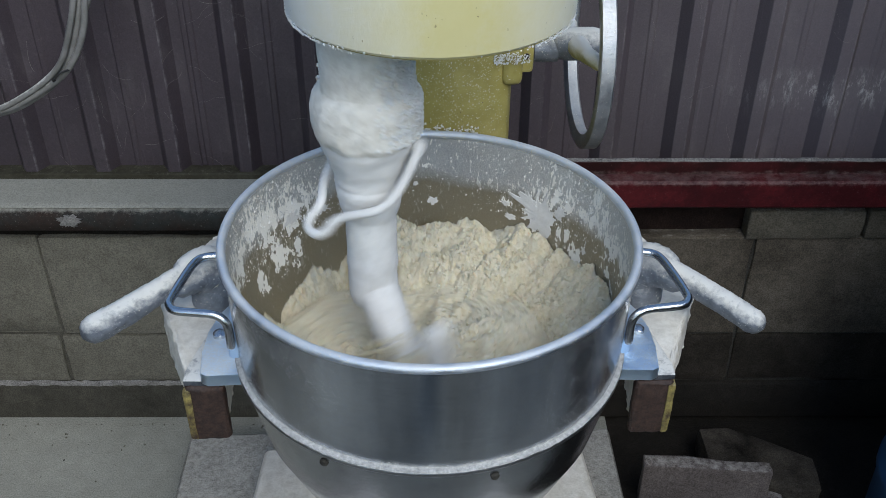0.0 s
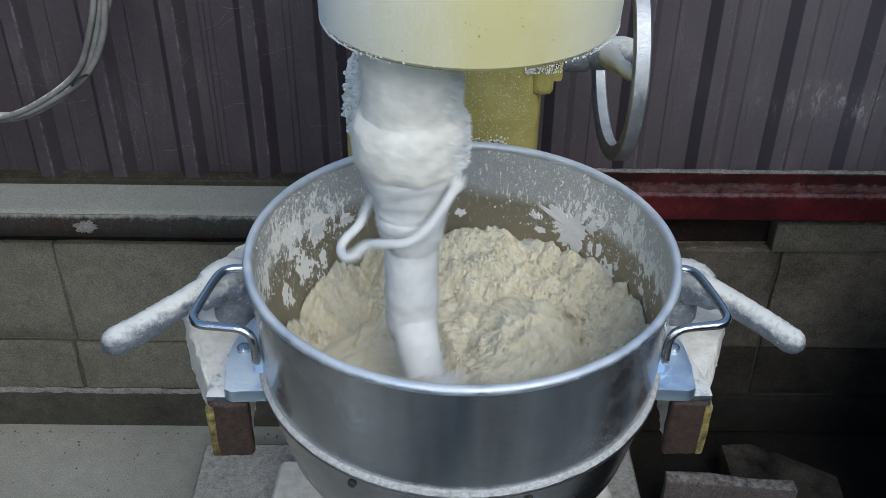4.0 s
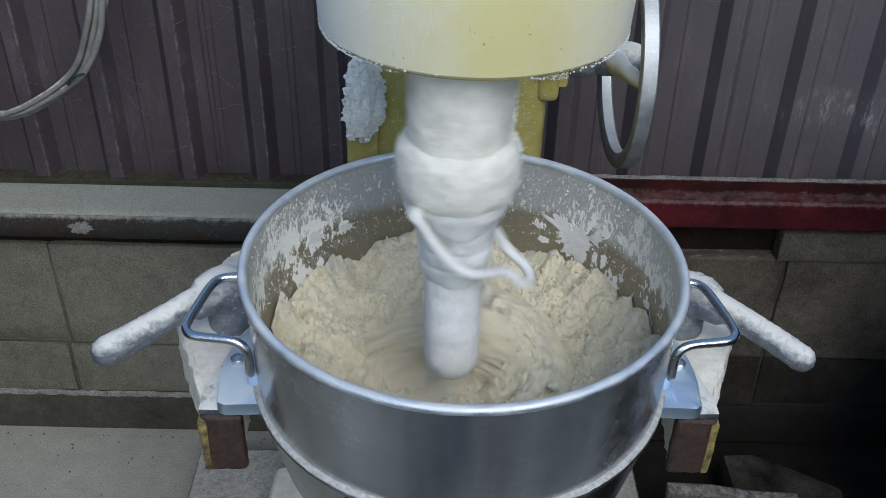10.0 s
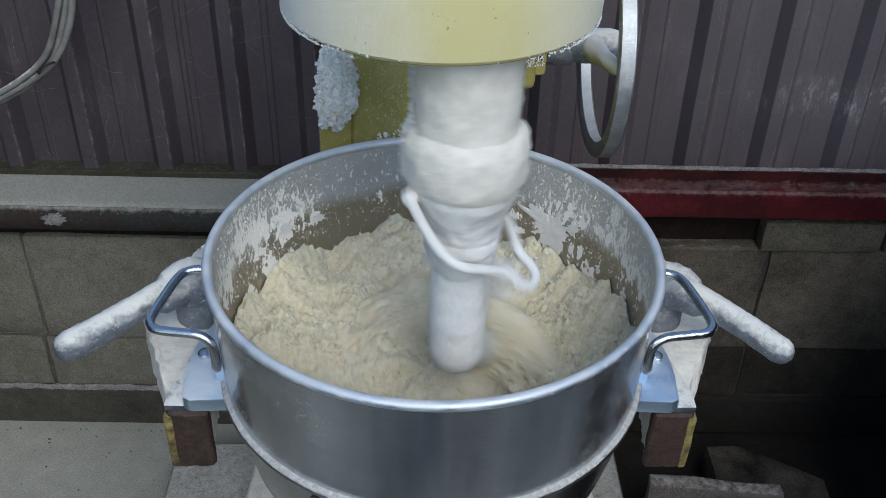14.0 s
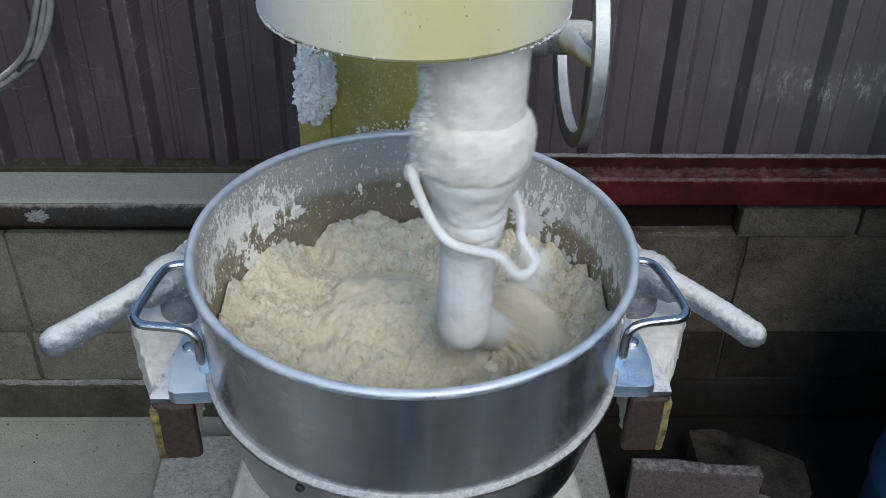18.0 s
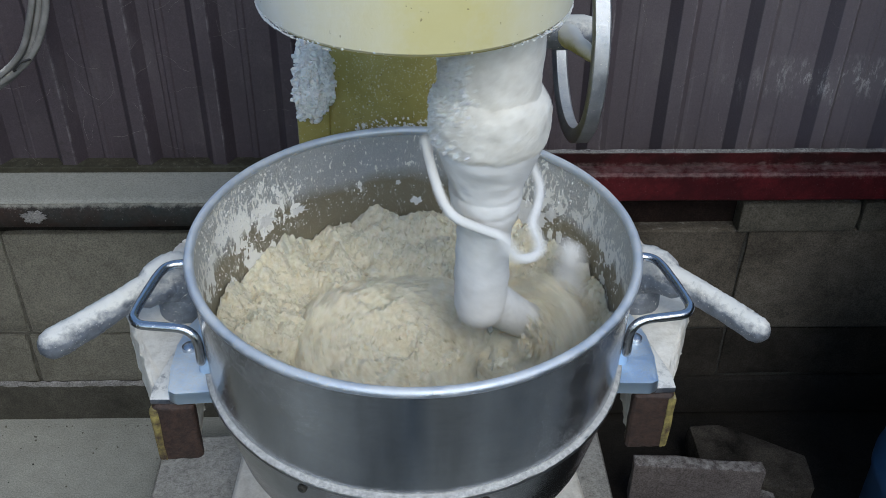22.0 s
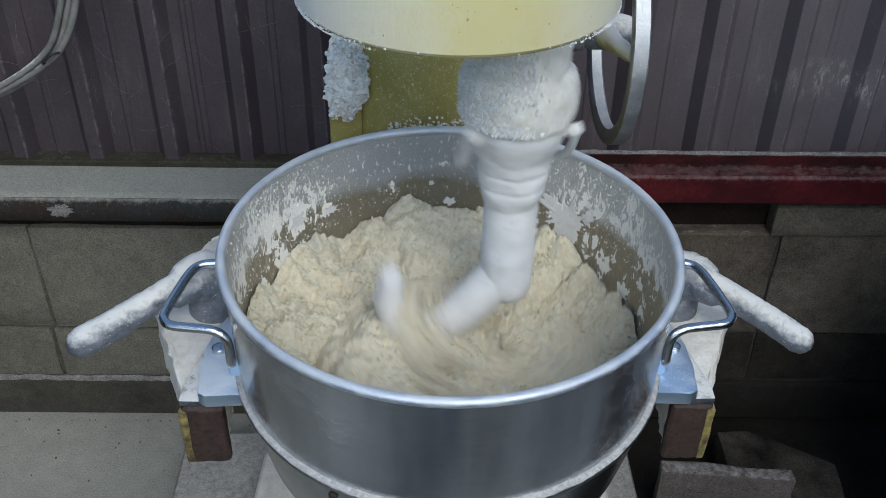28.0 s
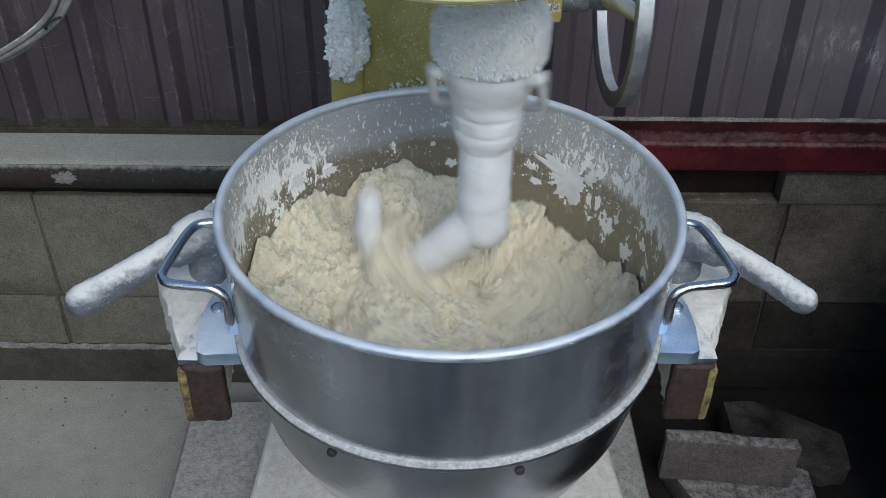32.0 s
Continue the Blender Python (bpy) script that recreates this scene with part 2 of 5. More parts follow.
def make_sheet(name):
    m, nt, b = material(name, 0.5)
    b.inputs["Specular IOR Level"].default_value = 0.6
    n1 = noise_tex(nt, 3.0, 8, 0.65)
    n2 = noise_tex(nt, 14, 6, 0.7, stretch=(1, 1, 0.35))
    c = mixc(nt, ramp(nt, n1, (0.3, 0.0), (0.7, 1.0)), (0.041, 0.032, 0.038), (0.070, 0.054, 0.064))
    c = mixc(nt, 0.5, c, ramp(nt, noise_tex(nt, 420, 4, 0.7), (0.34, 0.40), (0.66, 1.35)), "MULTIPLY")
    c = mixc(nt, ramp(nt, n2, (0.54, 0.0), (0.74, 0.10)), c, (0.42, 0.39, 0.37))
    c = mixc(nt, ramp(nt, noise_tex(nt, 170, 3, 0.6, stretch=(1, 1, 0.03)), (0.62, 0.0), (0.72, 0.10)), c, (0.30, 0.27, 0.29))
    c = mixc(nt, ramp(nt, noise_tex(nt, 24, 8, 0.75), (0.58, 0.0), (0.70, 0.55)), c, (0.018, 0.014, 0.015))
    c = mixc(nt, ramp(nt, noise_tex(nt, 130, 8, 0.8), (0.56, 0.0), (0.80, 0.22)), c, (0.36, 0.33, 0.31))
    # paler towards +x, dust plus brighter light put in colour; rubbed patches low there
    x, z = axis(nt, 0), axis(nt, 2)
    c = mixc(nt, ramp(nt, x, (-0.1, 0.0), (0.7, 0.15)), c, (0.42, 0.385, 0.42))
    patch = math_n(nt, "MULTIPLY", ramp(nt, x, (0.50, 0.0), (0.68, 1.0)), ramp(nt, math_n(nt, "ABSOLUTE", math_n(nt, "ADD", z, -0.705)), (0.0, 1.0), (0.050, 0.0)))
    c = mixc(nt, math_n(nt, "MULTIPLY", patch, ramp(nt, noise_tex(nt, 70, 9, 0.82, stretch=(1, 1, 0.30)), (0.52, 0.05), (0.60, 0.75))), c, (0.5, 0.49, 0.48))
    # thin pale lines, broken by noise, along the folds of the ribs
    fold = math_n(nt, "FRACT", math_n(nt, "MULTIPLY", math_n(nt, "ADD", x, 2.258), 1 / 0.1325))
    fold = ramp(nt, math_n(nt, "ABSOLUTE", math_n(nt, "ADD", fold, -0.5)), (0.0, 1.0), (0.011, 0.8), (0.016, 0.0))
    fold = math_n(nt, "MULTIPLY", fold, ramp(nt, noise_tex(nt, 40, 6, 0.7, stretch=(0.05, 1, 1)), (0.44, 0.0), (0.66, 0.30)))
    c = mixc(nt, fold, c, (0.48, 0.45, 0.46))
    nt.links.new(c, b.inputs["Base Color"])
    nt.links.new(ramp(nt, n2, (0.3, 0.42), (0.7, 0.66)), b.inputs["Roughness"])
    bump(nt, b, n2, 0.15, 0.002)
    return m


FLOUR_CAKE = make_flour("caked_flour", (0.62, 0.58, 0.50), (0.84, 0.805, 0.73), 70, 0.0028)
FLOUR_GRAIN = make_flour("flour_grains", (0.75, 0.725, 0.67), (0.87, 0.85, 0.80), 160, 0.0006)
FLOUR_DUST = make_flour("dusty_flour", (0.26, 0.255, 0.245), (0.60, 0.59, 0.565), 240, 0.0015)
FLOUR_SMOOTH = make_flour("smooth_flour_paste", (0.63, 0.615, 0.585), (0.81, 0.795, 0.765), 38, 0.0020)
_n, _b = FLOUR_SMOOTH.node_tree, FLOUR_SMOOTH.node_tree.nodes["Principled BSDF"]
_c = _b.inputs["Base Color"].links[0].from_socket
_n.links.new(mixc(_n, ramp(_n, noise_tex(_n, 45, 8, 0.75), (0.58, 0.0), (0.72, 0.55)), _c, (0.33, 0.34, 0.35)), _b.inputs["Base Color"])
# tone follows the bump noise, so crevices are darkened in the colour too
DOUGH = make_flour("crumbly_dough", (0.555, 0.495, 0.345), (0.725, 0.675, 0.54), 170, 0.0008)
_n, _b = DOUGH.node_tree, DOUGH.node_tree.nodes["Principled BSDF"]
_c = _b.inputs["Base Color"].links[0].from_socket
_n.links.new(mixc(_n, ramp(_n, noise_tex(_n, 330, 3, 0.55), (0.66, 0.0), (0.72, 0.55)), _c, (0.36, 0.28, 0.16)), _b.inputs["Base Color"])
for _m in (DOUGH, FLOUR_GRAIN):
    _b = _m.node_tree.nodes["Principled BSDF"]
    _b.inputs["Subsurface Weight"].default_value, _b.inputs["Subsurface Scale"].default_value = 0.6, 0.003
    _b.inputs["Subsurface Radius"].default_value = (1.0, 0.8, 0.6)
CRUMB = make_flour("yellowed_crumbs", (0.46, 0.42, 0.24), (0.66, 0.62, 0.46), 90, 0.0006)
STEEL_OUT = make_bowl_steel("bowl_steel", False)
STEEL_LOW = dusted("bottom_steel", ((0.38, 0.39, 0.41), (0.52, 0.54, 0.57)), 0.20, 1.0, 14, 1.05, 1.5, 0.3, 0.0004)
STEEL_IN = make_bowl_steel("bowl_steel_splashed", True)
# blue of the reflected sky is put into rim, ear and bowl metals
RIM_STEEL = dusted("dusted_rim", ((0.56, 0.63, 0.74), (0.66, 0.73, 0.84)), 0.30, 1.0, 60, 0.42, 0.95, 0.20, 0.0003, speck=0.06, grain=700)
ROD = dusted("polished_rod", ((0.55, 0.55, 0.56), (0.62, 0.62, 0.63)), 0.18, 1.0, 20, 1.02, 1.3)
CHROME = dusted("dusty_chrome", ((0.36, 0.38, 0.41), (0.46, 0.48, 0.51)), 0.34, 0.95, 50, 0.46, 1.15, 0.20, 0.0006, speck=0.03, grain=320)
ALU = dusted("cast_aluminium", ((0.62, 0.78, 0.97), (0.72, 0.86, 0.99)), 0.28, 0.95, 18, 0.70, 1.7, 0.3, 0.0008, grain=420)
YELLOW = dusted("yellow_enamel", ((0.30, 0.255, 0.065), (0.43, 0.37, 0.125)), 0.42, 0.0, 16, 0.66, 0.90, 0.35, 0.001, speck=0.02)
def make_head():
    m, nt, b = material("yellow_head_enamel", 0.4)
    x = axis(nt, 0)
    drip = noise_tex(nt, 22, 6, 0.65, stretch=(1, 1, 0.12))
    fine = noise_tex(nt, 90, 8, 0.7)
    base = mixc(nt, ramp(nt, noise_tex(nt, 7, 6, 0.6), (0.35, 0.0), (0.65, 1.0)), (0.62, 0.545, 0.23), (0.69, 0.625, 0.34))
    ends = math_n(nt, "MULTIPLY", math_n(nt, "ABSOLUTE", math_n(nt, "ADD", x, -0.02)), 5.2)
    d = math_n(nt, "ADD", ends, math_n(nt, "ADD", math_n(nt, "MULTIPLY", drip, 0.34), math_n(nt, "MULTIPLY", fine, 0.30)))
    f = ramp(nt, d, (0.42, 0.05), (1.10, 1.0))
    c = mixc(nt, f, base, FLOUR)
    c = mixc(nt, ramp(nt, noise_tex(nt, 240, 2, 0.5), (0.72, 0.0), (0.76, 0.7)), c, (0.22, 0.17, 0.07))
    nt.links.new(c, b.inputs["Base Color"])
    nt.links.new(math_n(nt, "MULTIPLY_ADD", f, 0.45, 0.4), b.inputs["Roughness"])
    bump(nt, b, math_n(nt, "MULTIPLY_ADD", math_n(nt, "ADD", fine, noise_tex(nt, 260, 5, 0.7)), f, f), 0.28, 0.0016)
    return m


YELLOW_HEAD = make_head()
SPOKE = dusted("yellow_spoke", ((0.50, 0.46, 0.17), (0.60, 0.56, 0.26)), 0.6, 0.0, 30, 0.28, 0.70, 0.4, 0.0025, grain=230)
YOKE = dusted("scratched_iron", ((0.07, 0.08, 0.10), (0.16, 0.17, 0.19)), 0.45, 0.6, 90, 0.80, 1.00, 0.5, 0.002, grain=170)
RUST = dusted("worn_brown_iron", ((0.022, 0.012, 0.009), (0.055, 0.030, 0.021)), 0.6, 0.0, 190, 0.69, 0.95, 0.1, 0.003, grain=300)
WORN_PAINT = dusted("worn_yellow_paint", ((0.050, 0.030, 0.019), (0.30, 0.245, 0.075)), 0.6, 0.0, 75, 0.62, 0.90, 0.1, 0.002, grain=260)
HOOP = dusted("hoop_steel", ((0.30, 0.30, 0.31), (0.40, 0.40, 0.41)), 0.30, 0.95, 60, 1.15, 1.5, 0.45, 0.0008, grain=160)
IRON_DUSTY = dusted("iron_under_flour", ((0.15, 0.165, 0.19), (0.27, 0.29, 0.33)), 0.50, 0.6, 44, 0.62, 0.90, 0.46, 0.0022, speck=0.02, grain=200)
def edge_dusted(name, colours, scale, dust, stops, rough, hold=0.85):
    """Paint with settled dust along its ledges, feathered over their edges by height."""
    m, nt, b = material(name, rough)
    b.inputs["Specular IOR Level"].default_value = 0.25
    base = mixc(nt, ramp(nt, noise_tex(nt, scale, 8, 0.65), (0.42, 0.0), (0.58, 1.0)), *colours)
    base = mixc(nt, 0.6, base, ramp(nt, noise_tex(nt, 120, 6, 0.7), (0.35, 0.5), (0.65, 1.2)), "MULTIPLY")
    n = noise_tex(nt, 60, 12, 0.78)
    d = math_n(nt, "ADD", ramp(nt, axis(nt, 2), *stops), math_n(nt, "MULTIPLY", n, 0.9))
    f = ramp(nt, d, (0.62, 0.0), (0.98, hold))
    f = math_n(nt, "MAXIMUM", f, ramp(nt, noise_tex(nt, 330, 3, 0.6), (0.64, 0.0), (0.76, 0.40)))
    nt.links.new(mixc(nt, f, base, dust), b.inputs["Base Color"])
    nt.links.new(math_n(nt, "MULTIPLY_ADD", f, 0.9 - rough, rough), b.inputs["Roughness"])
    bump(nt, b, math_n(nt, "ADD", n, f), 0.5, 0.0012)
    return m


RED = edge_dusted("red_beam_paint", ((0.040, 0.005, 0.007), (0.078, 0.009, 0.012)), 14, (0.25, 0.205, 0.19), ((0.576, 0.0), (0.5882, 0.25), (0.5915, 0.26), (0.599, 0.08), (0.609, 0.06), (0.6135, 0.18)), 0.5, 0.75)
# darker, browner copy of the beam red for the recessed lip
RED_DARK = edge_dusted("dark_red_paint", ((0.022, 0.006, 0.006), (0.050, 0.009, 0.010)), 14, (0.25, 0.205, 0.19), ((0.576, 0.0), (0.5882, 0.25), (0.5915, 0.26), (0.599, 0.08), (0.609, 0.06), (0.6135, 0.18)), 0.5, 0.75)
PLASTER = make_concrete("dusty_plaster", (0.26, 0.262, 0.232), (0.31, 0.308, 0.275), 5, 0.9, 0.001, 0.0, 0.25)
LEDGE_FACE = edge_dusted("flaking_dark_paint", ((0.026, 0.014, 0.010), (0.020, 0.028, 0.027)), 3.5, (0.36, 0.355, 0.31), ((0.512, 0.0), (0.527, 0.14), (0.534, 0.46)), 0.75, 0.95)
FLASHING = edge_dusted("mossy_flashing", ((0.030, 0.027, 0.017), (0.055, 0.052, 0.036)), 9, (0.30, 0.29, 0.25), ((0.5475, 0.0), (0.552, 0.14)), 0.8)
LEDGE_DUST = make_concrete("settled_dust", (0.18, 0.172, 0.165), (0.36, 0.35, 0.335), 30, 0.95, 0.001, 0.02)
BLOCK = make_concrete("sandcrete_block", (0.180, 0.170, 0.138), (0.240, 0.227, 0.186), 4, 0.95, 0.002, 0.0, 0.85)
# right-hand block tones: brownish stain plus shade put into the colour
BLOCK_STAINED_SHADED = make_concrete("stained_shaded_block", (0.072, 0.061, 0.047), (0.200, 0.172, 0.136), 7, 0.95, 0.003, -0.02, 1.0)
BRICK = make_concrete("grey_brick", (0.085, 0.077, 0.060), (0.175, 0.157, 0.125), 7, 0.95, 0.003, -0.02, 0.9)
BLOCK_SHADED = make_concrete("shaded_block", (0.018, 0.015, 0.0115), (0.066, 0.056, 0.045), 7, 0.95, 0.003, -0.02, 1.0)
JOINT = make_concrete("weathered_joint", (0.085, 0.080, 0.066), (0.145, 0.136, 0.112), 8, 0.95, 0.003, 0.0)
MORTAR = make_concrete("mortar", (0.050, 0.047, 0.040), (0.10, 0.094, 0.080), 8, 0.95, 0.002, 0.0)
FLOOR = make_concrete("cement_floor", (0.30, 0.30, 0.262), (0.395, 0.392, 0.346), 3, 0.85, 0.0012, 0.0, 0.5)
BASE = make_concrete("flour_covered_base", (0.30, 0.288, 0.255), (0.46, 0.445, 0.405), 12, 0.95, 0.006, 0.12)
PINK_SLAB = make_concrete("pinkish_slab", (0.13, 0.108, 0.10), (0.22, 0.187, 0.172), 9, 0.95, 0.002, 0.06)
PLINTH = make_concrete("dark_plinth", (0.056, 0.053, 0.043), (0.105, 0.099, 0.081), 6, 0.8, 0.0012, 0.05)
DARK_SLAB = make_concrete("dark_slab", (0.012, 0.010, 0.008), (0.120, 0.104, 0.084), 16, 0.95, 0.003, 0.0)
PACKING = make_concrete("dark_brown_packing", (0.012, 0.008, 0.007), (0.040, 0.024, 0.019), 12, 0.95, 0.003, 0.0)
SHEET = make_sheet("brown_sheet_metal")
CABLE = dusted("dusty_cable", ((0.13, 0.128, 0.12), (0.21, 0.205, 0.195)), 0.6, 0.0, 30, 0.70, 1.15, 0.4, 0.0006)
BLACK = material("black_tape", 0.6)[0]
BLACK.node_tree.nodes["Principled BSDF"].inputs["Base Color"].default_value = (0.02, 0.02, 0.02, 1)
WEB = material("dusty_cobweb", 0.9)[0]
WEB.node_tree.nodes["Principled BSDF"].inputs["Base Color"].default_value = (0.27, 0.25, 0.23, 1)
BLUE = dusted("blue_paint", ((0.02, 0.07, 0.16), (0.03, 0.09, 0.2)), 0.4, 0.0, 10, 1.0, 1.4, 0.4, 0.0006)
GROUND = make_concrete("bare_earth", (0.16, 0.13, 0.10), (0.24, 0.20, 0.16), 1.5, 0.95, 0.003)
# near-black for dirt, and for shade put into floor, plinth and gap
SOIL_SHADE = make_concrete("soil_and_shade", (0.018, 0.016, 0.013), (0.035, 0.03, 0.025), 9, 0.95, 0.004)


# ---- builders ----
def mesh_ob(name, bm, mat, parent=None, label="", smooth=True, angle=40):
    me = bpy.data.meshes.new(name)
    if smooth:
        for f in bm.faces:
            f.smooth = True
        lim = radians(angle)
        for e in bm.edges:
            if len(e.link_faces) == 2 and e.calc_face_angle(0) > lim:
                e.smooth = False
    bm.to_mesh(me)
    bm.free()
    me.materials.append(mat)
    ob = new(name, me)
    if parent:
        ob.parent = parent
    if label:
        tagged(ob, label)
    return ob


def part(name, bm, mat, parent, label=""):
    return mesh_ob(name, bm, mat, parent, label)


def thing(name, label, category, at=None, group=""):
    ob = new(name)
    ob.empty_display_size = 0.05
    tagged(ob, label, category, group)
    if at is not None:
        ob.matrix_basis = at
    return ob


def box(x0, x1, y0, y1, z0, z1, bevel=0.0, seg=2, bm=None):
    own = bm is None
    bm = bm or bmesh.new()
    r = bmesh.ops.create_cube(bm, size=1)
    for v in r["verts"]:
        v.co = Vector(((x0 + x1) / 2 + v.co.x * (x1 - x0), (y0 + y1) / 2 + v.co.y * (y1 - y0), (z0 + z1) / 2 + v.co.z * (z1 - z0)))
    if bevel and own:
        bmesh.ops.bevel(bm, geom=bm.edges[:], offset=bevel, segments=seg, affect="EDGES", profile=0.6)
    return bm


def lathe(profile, seg=64, close=False, bm=None, at=(0, 0)):
    """Turns a profile of (radius, z) about the z axis."""
    bm = bm or bmesh.new()
    rings = []
    for r, z in profile:
        if r < 1e-6:
            rings.append([bm.verts.new((at[0], at[1], z))])
        else:
            rings.append([bm.verts.new((at[0] + r * math.cos(2 * math.pi * i / seg), at[1] + r * math.sin(2 * math.pi * i / seg), z)) for i in range(seg)])
    pairs = list(zip(rings, rings[1:])) + ([(rings[-1], rings[0])] if close else [])
    for a, b in pairs:
        for i in range(seg):
            j = (i + 1) % seg
            if len(a) == 1 and len(b) == 1:
                continue
            if len(a) == 1:
                bm.faces.new((a[0], b[j], b[i]))
            elif len(b) == 1:
                bm.faces.new((a[i], a[j], b[0]))
            else:
                bm.faces.new((a[i], a[j], b[j], b[i]))
    bmesh.ops.recalc_face_normals(bm, faces=bm.faces[:])
    return bm


def dense(profile, step):
    """The profile with points added at even steps."""
    out = [profile[0]]
    for (r0, z0), (r1, z1) in zip(profile, profile[1:]):
        n = max(1, int(math.hypot(r1 - r0, z1 - z0) / step))
        out += [(r0 + (r1 - r0) * k / n, z0 + (z1 - z0) * k / n) for k in range(1, n + 1)]
    return out


def smooth_path(points, steps=8):
    """A Catmull-Rom curve through the points; each point may carry a radius as its fourth number."""
    p = [np.array(q, float) for q in points]
    p = [2 * p[0] - p[1]] + p + [2 * p[-1] - p[-2]]
    out = []
    for i in range(1, len(p) - 2):
        for s in range(steps):
            t = s / steps
            out.append(0.5 * (2 * p[i] + (p[i + 1] - p[i - 1]) * t + (2 * p[i - 1] - 5 * p[i] + 4 * p[i + 1] - p[i + 2]) * t * t
                              + (3 * p[i] - p[i - 1] - 3 * p[i + 1] + p[i + 2]) * t ** 3))
    out.append(p[-2])
    return out


def tube(points, radius=0.005, seg=12, bm=None, cap=True, flat=1.0, steps=8, smooth=True):
    """A round bar along a curve; a fourth number of a point is its own radius; round ends."""
    pts = smooth_path(points, steps) if smooth else [np.array(q, float) for q in points]
    bm = bm or bmesh.new()
    pos = [Vector(q[:3]) for q in pts]
    rad = [float(q[3]) if len(q) > 3 else radius for q in pts]
    tan = [(pos[min(i + 1, len(pos) - 1)] - pos[max(i - 1, 0)]).normalized() for i in range(len(pos))]
    side = tan[0].orthogonal().normalized()
    rings = []
    stations = []
    if cap:
        for a in (80, 55, 30):
            stations.append((pos[0] - tan[0] * rad[0] * math.sin(radians(a)), tan[0], rad[0] * math.cos(radians(a))))
    stations += list(zip(pos, tan, rad))
    if cap:
        for a in (30, 55, 80):
            stations.append((pos[-1] + tan[-1] * rad[-1] * math.sin(radians(a)), tan[-1], rad[-1] * math.cos(radians(a))))
    for q, t, r in stations:
        side = (side - t * side.dot(t)).normalized()
        other = t.cross(side)
        rings.append([bm.verts.new(q + r * (math.cos(2 * math.pi * i / seg) * side + flat * math.sin(2 * math.pi * i / seg) * other)) for i in range(seg)])
    for a, b in zip(rings, rings[1:]):
        for i in range(seg):
            j = (i + 1) % seg
            bm.faces.new((a[i], a[j], b[j], b[i]))
    bm.faces.new(rings[0][::-1])
    bm.faces.new(rings[-1])
    bmesh.ops.recalc_face_normals(bm, faces=bm.faces[:])
    return bm


def prism(outline, z0, z1, bevel=0.0, seg=2):
    """A plate of the outline (x, y) between two heights."""
    bm = bmesh.new()
    lo = [bm.verts.new((x, y, z0)) for x, y in outline]
    hi = [bm.verts.new((x, y, z1)) for x, y in outline]
    n = len(outline)
    bm.faces.new(lo[::-1])
    bm.faces.new(hi)
    for i in range(n):
        j = (i + 1) % n
        bm.faces.new((lo[i], lo[j], hi[j], hi[i]))
    bmesh.ops.recalc_face_normals(bm, faces=bm.faces[:])
    if bevel:
        bmesh.ops.bevel(bm, geom=bm.edges[:], offset=bevel, segments=seg, affect="EDGES", profile=0.6)
    return bm


def roughen(bm, size, amount, cuts=0):
    """Uneven, lumpy surface by noise along the normals."""
    if cuts:
        bmesh.ops.subdivide_edges(bm, edges=bm.edges[:], cuts=cuts, use_grid_fill=True)
    bm.normal_update()
    for v, q in [(v, v.co + v.normal * amount * noise.fractal(v.co * size, 0.6, 2.0, 4)) for v in bm.verts]:
        v.co = q
    return bm


def lump(radius, sub=2, amount=0.35, size=1.6, seed=0, squash=0.8):
    bm = bmesh.new()
    bmesh.ops.create_icosphere(bm, subdivisions=sub, radius=1)
    o = Vector((seed * 7.3, seed * 3.1, seed * 1.7))
    for v in bm.verts:
        v.co = v.co * (1 + amount * noise.fractal(v.co * size + o, 0.6, 2.0, 3)) * radius
        v.co.z *= squash
    return bm


def grains(places, rnd, flat=0.7, long=1.0):
    """Many small uneven flakes at (x, y, z, size), joined into one mesh."""
    ico = bmesh.new()
    bmesh.ops.create_icosphere(ico, subdivisions=1, radius=1)
    ico.verts.index_update()
    base = [v.co.copy() for v in ico.verts]
    tri = [[v.index for v in f.verts] for f in ico.faces]
    ico.free()
    verts, faces = [], []
    for x, y, z, r in places:
        turn = Euler((rnd.uniform(0, 6), rnd.uniform(0, 6), rnd.uniform(0, 6))).to_matrix()
        o = len(verts)
        for v in base:
            q = v * (r * rnd.uniform(0.65, 1.3))
            q = turn @ Vector((q.x * long, q.y, q.z * flat))
            verts.append((x + q.x, y + q.y, z + q.z))
        faces += [[o + i for i in f] for f in tri]
    me = bpy.data.meshes.new("grains")
    me.from_pydata(verts, [], faces)
    bm = bmesh.new()
    bm.from_mesh(me)
    bpy.data.meshes.remove(me)
    return bm


# ---- the setting ----
RIM = 0.932
WALL_Y, SHEET_Y = 0.707, 0.799
MIX = pose(0, 0, RIM, 0.2, 0.45, 1.5)


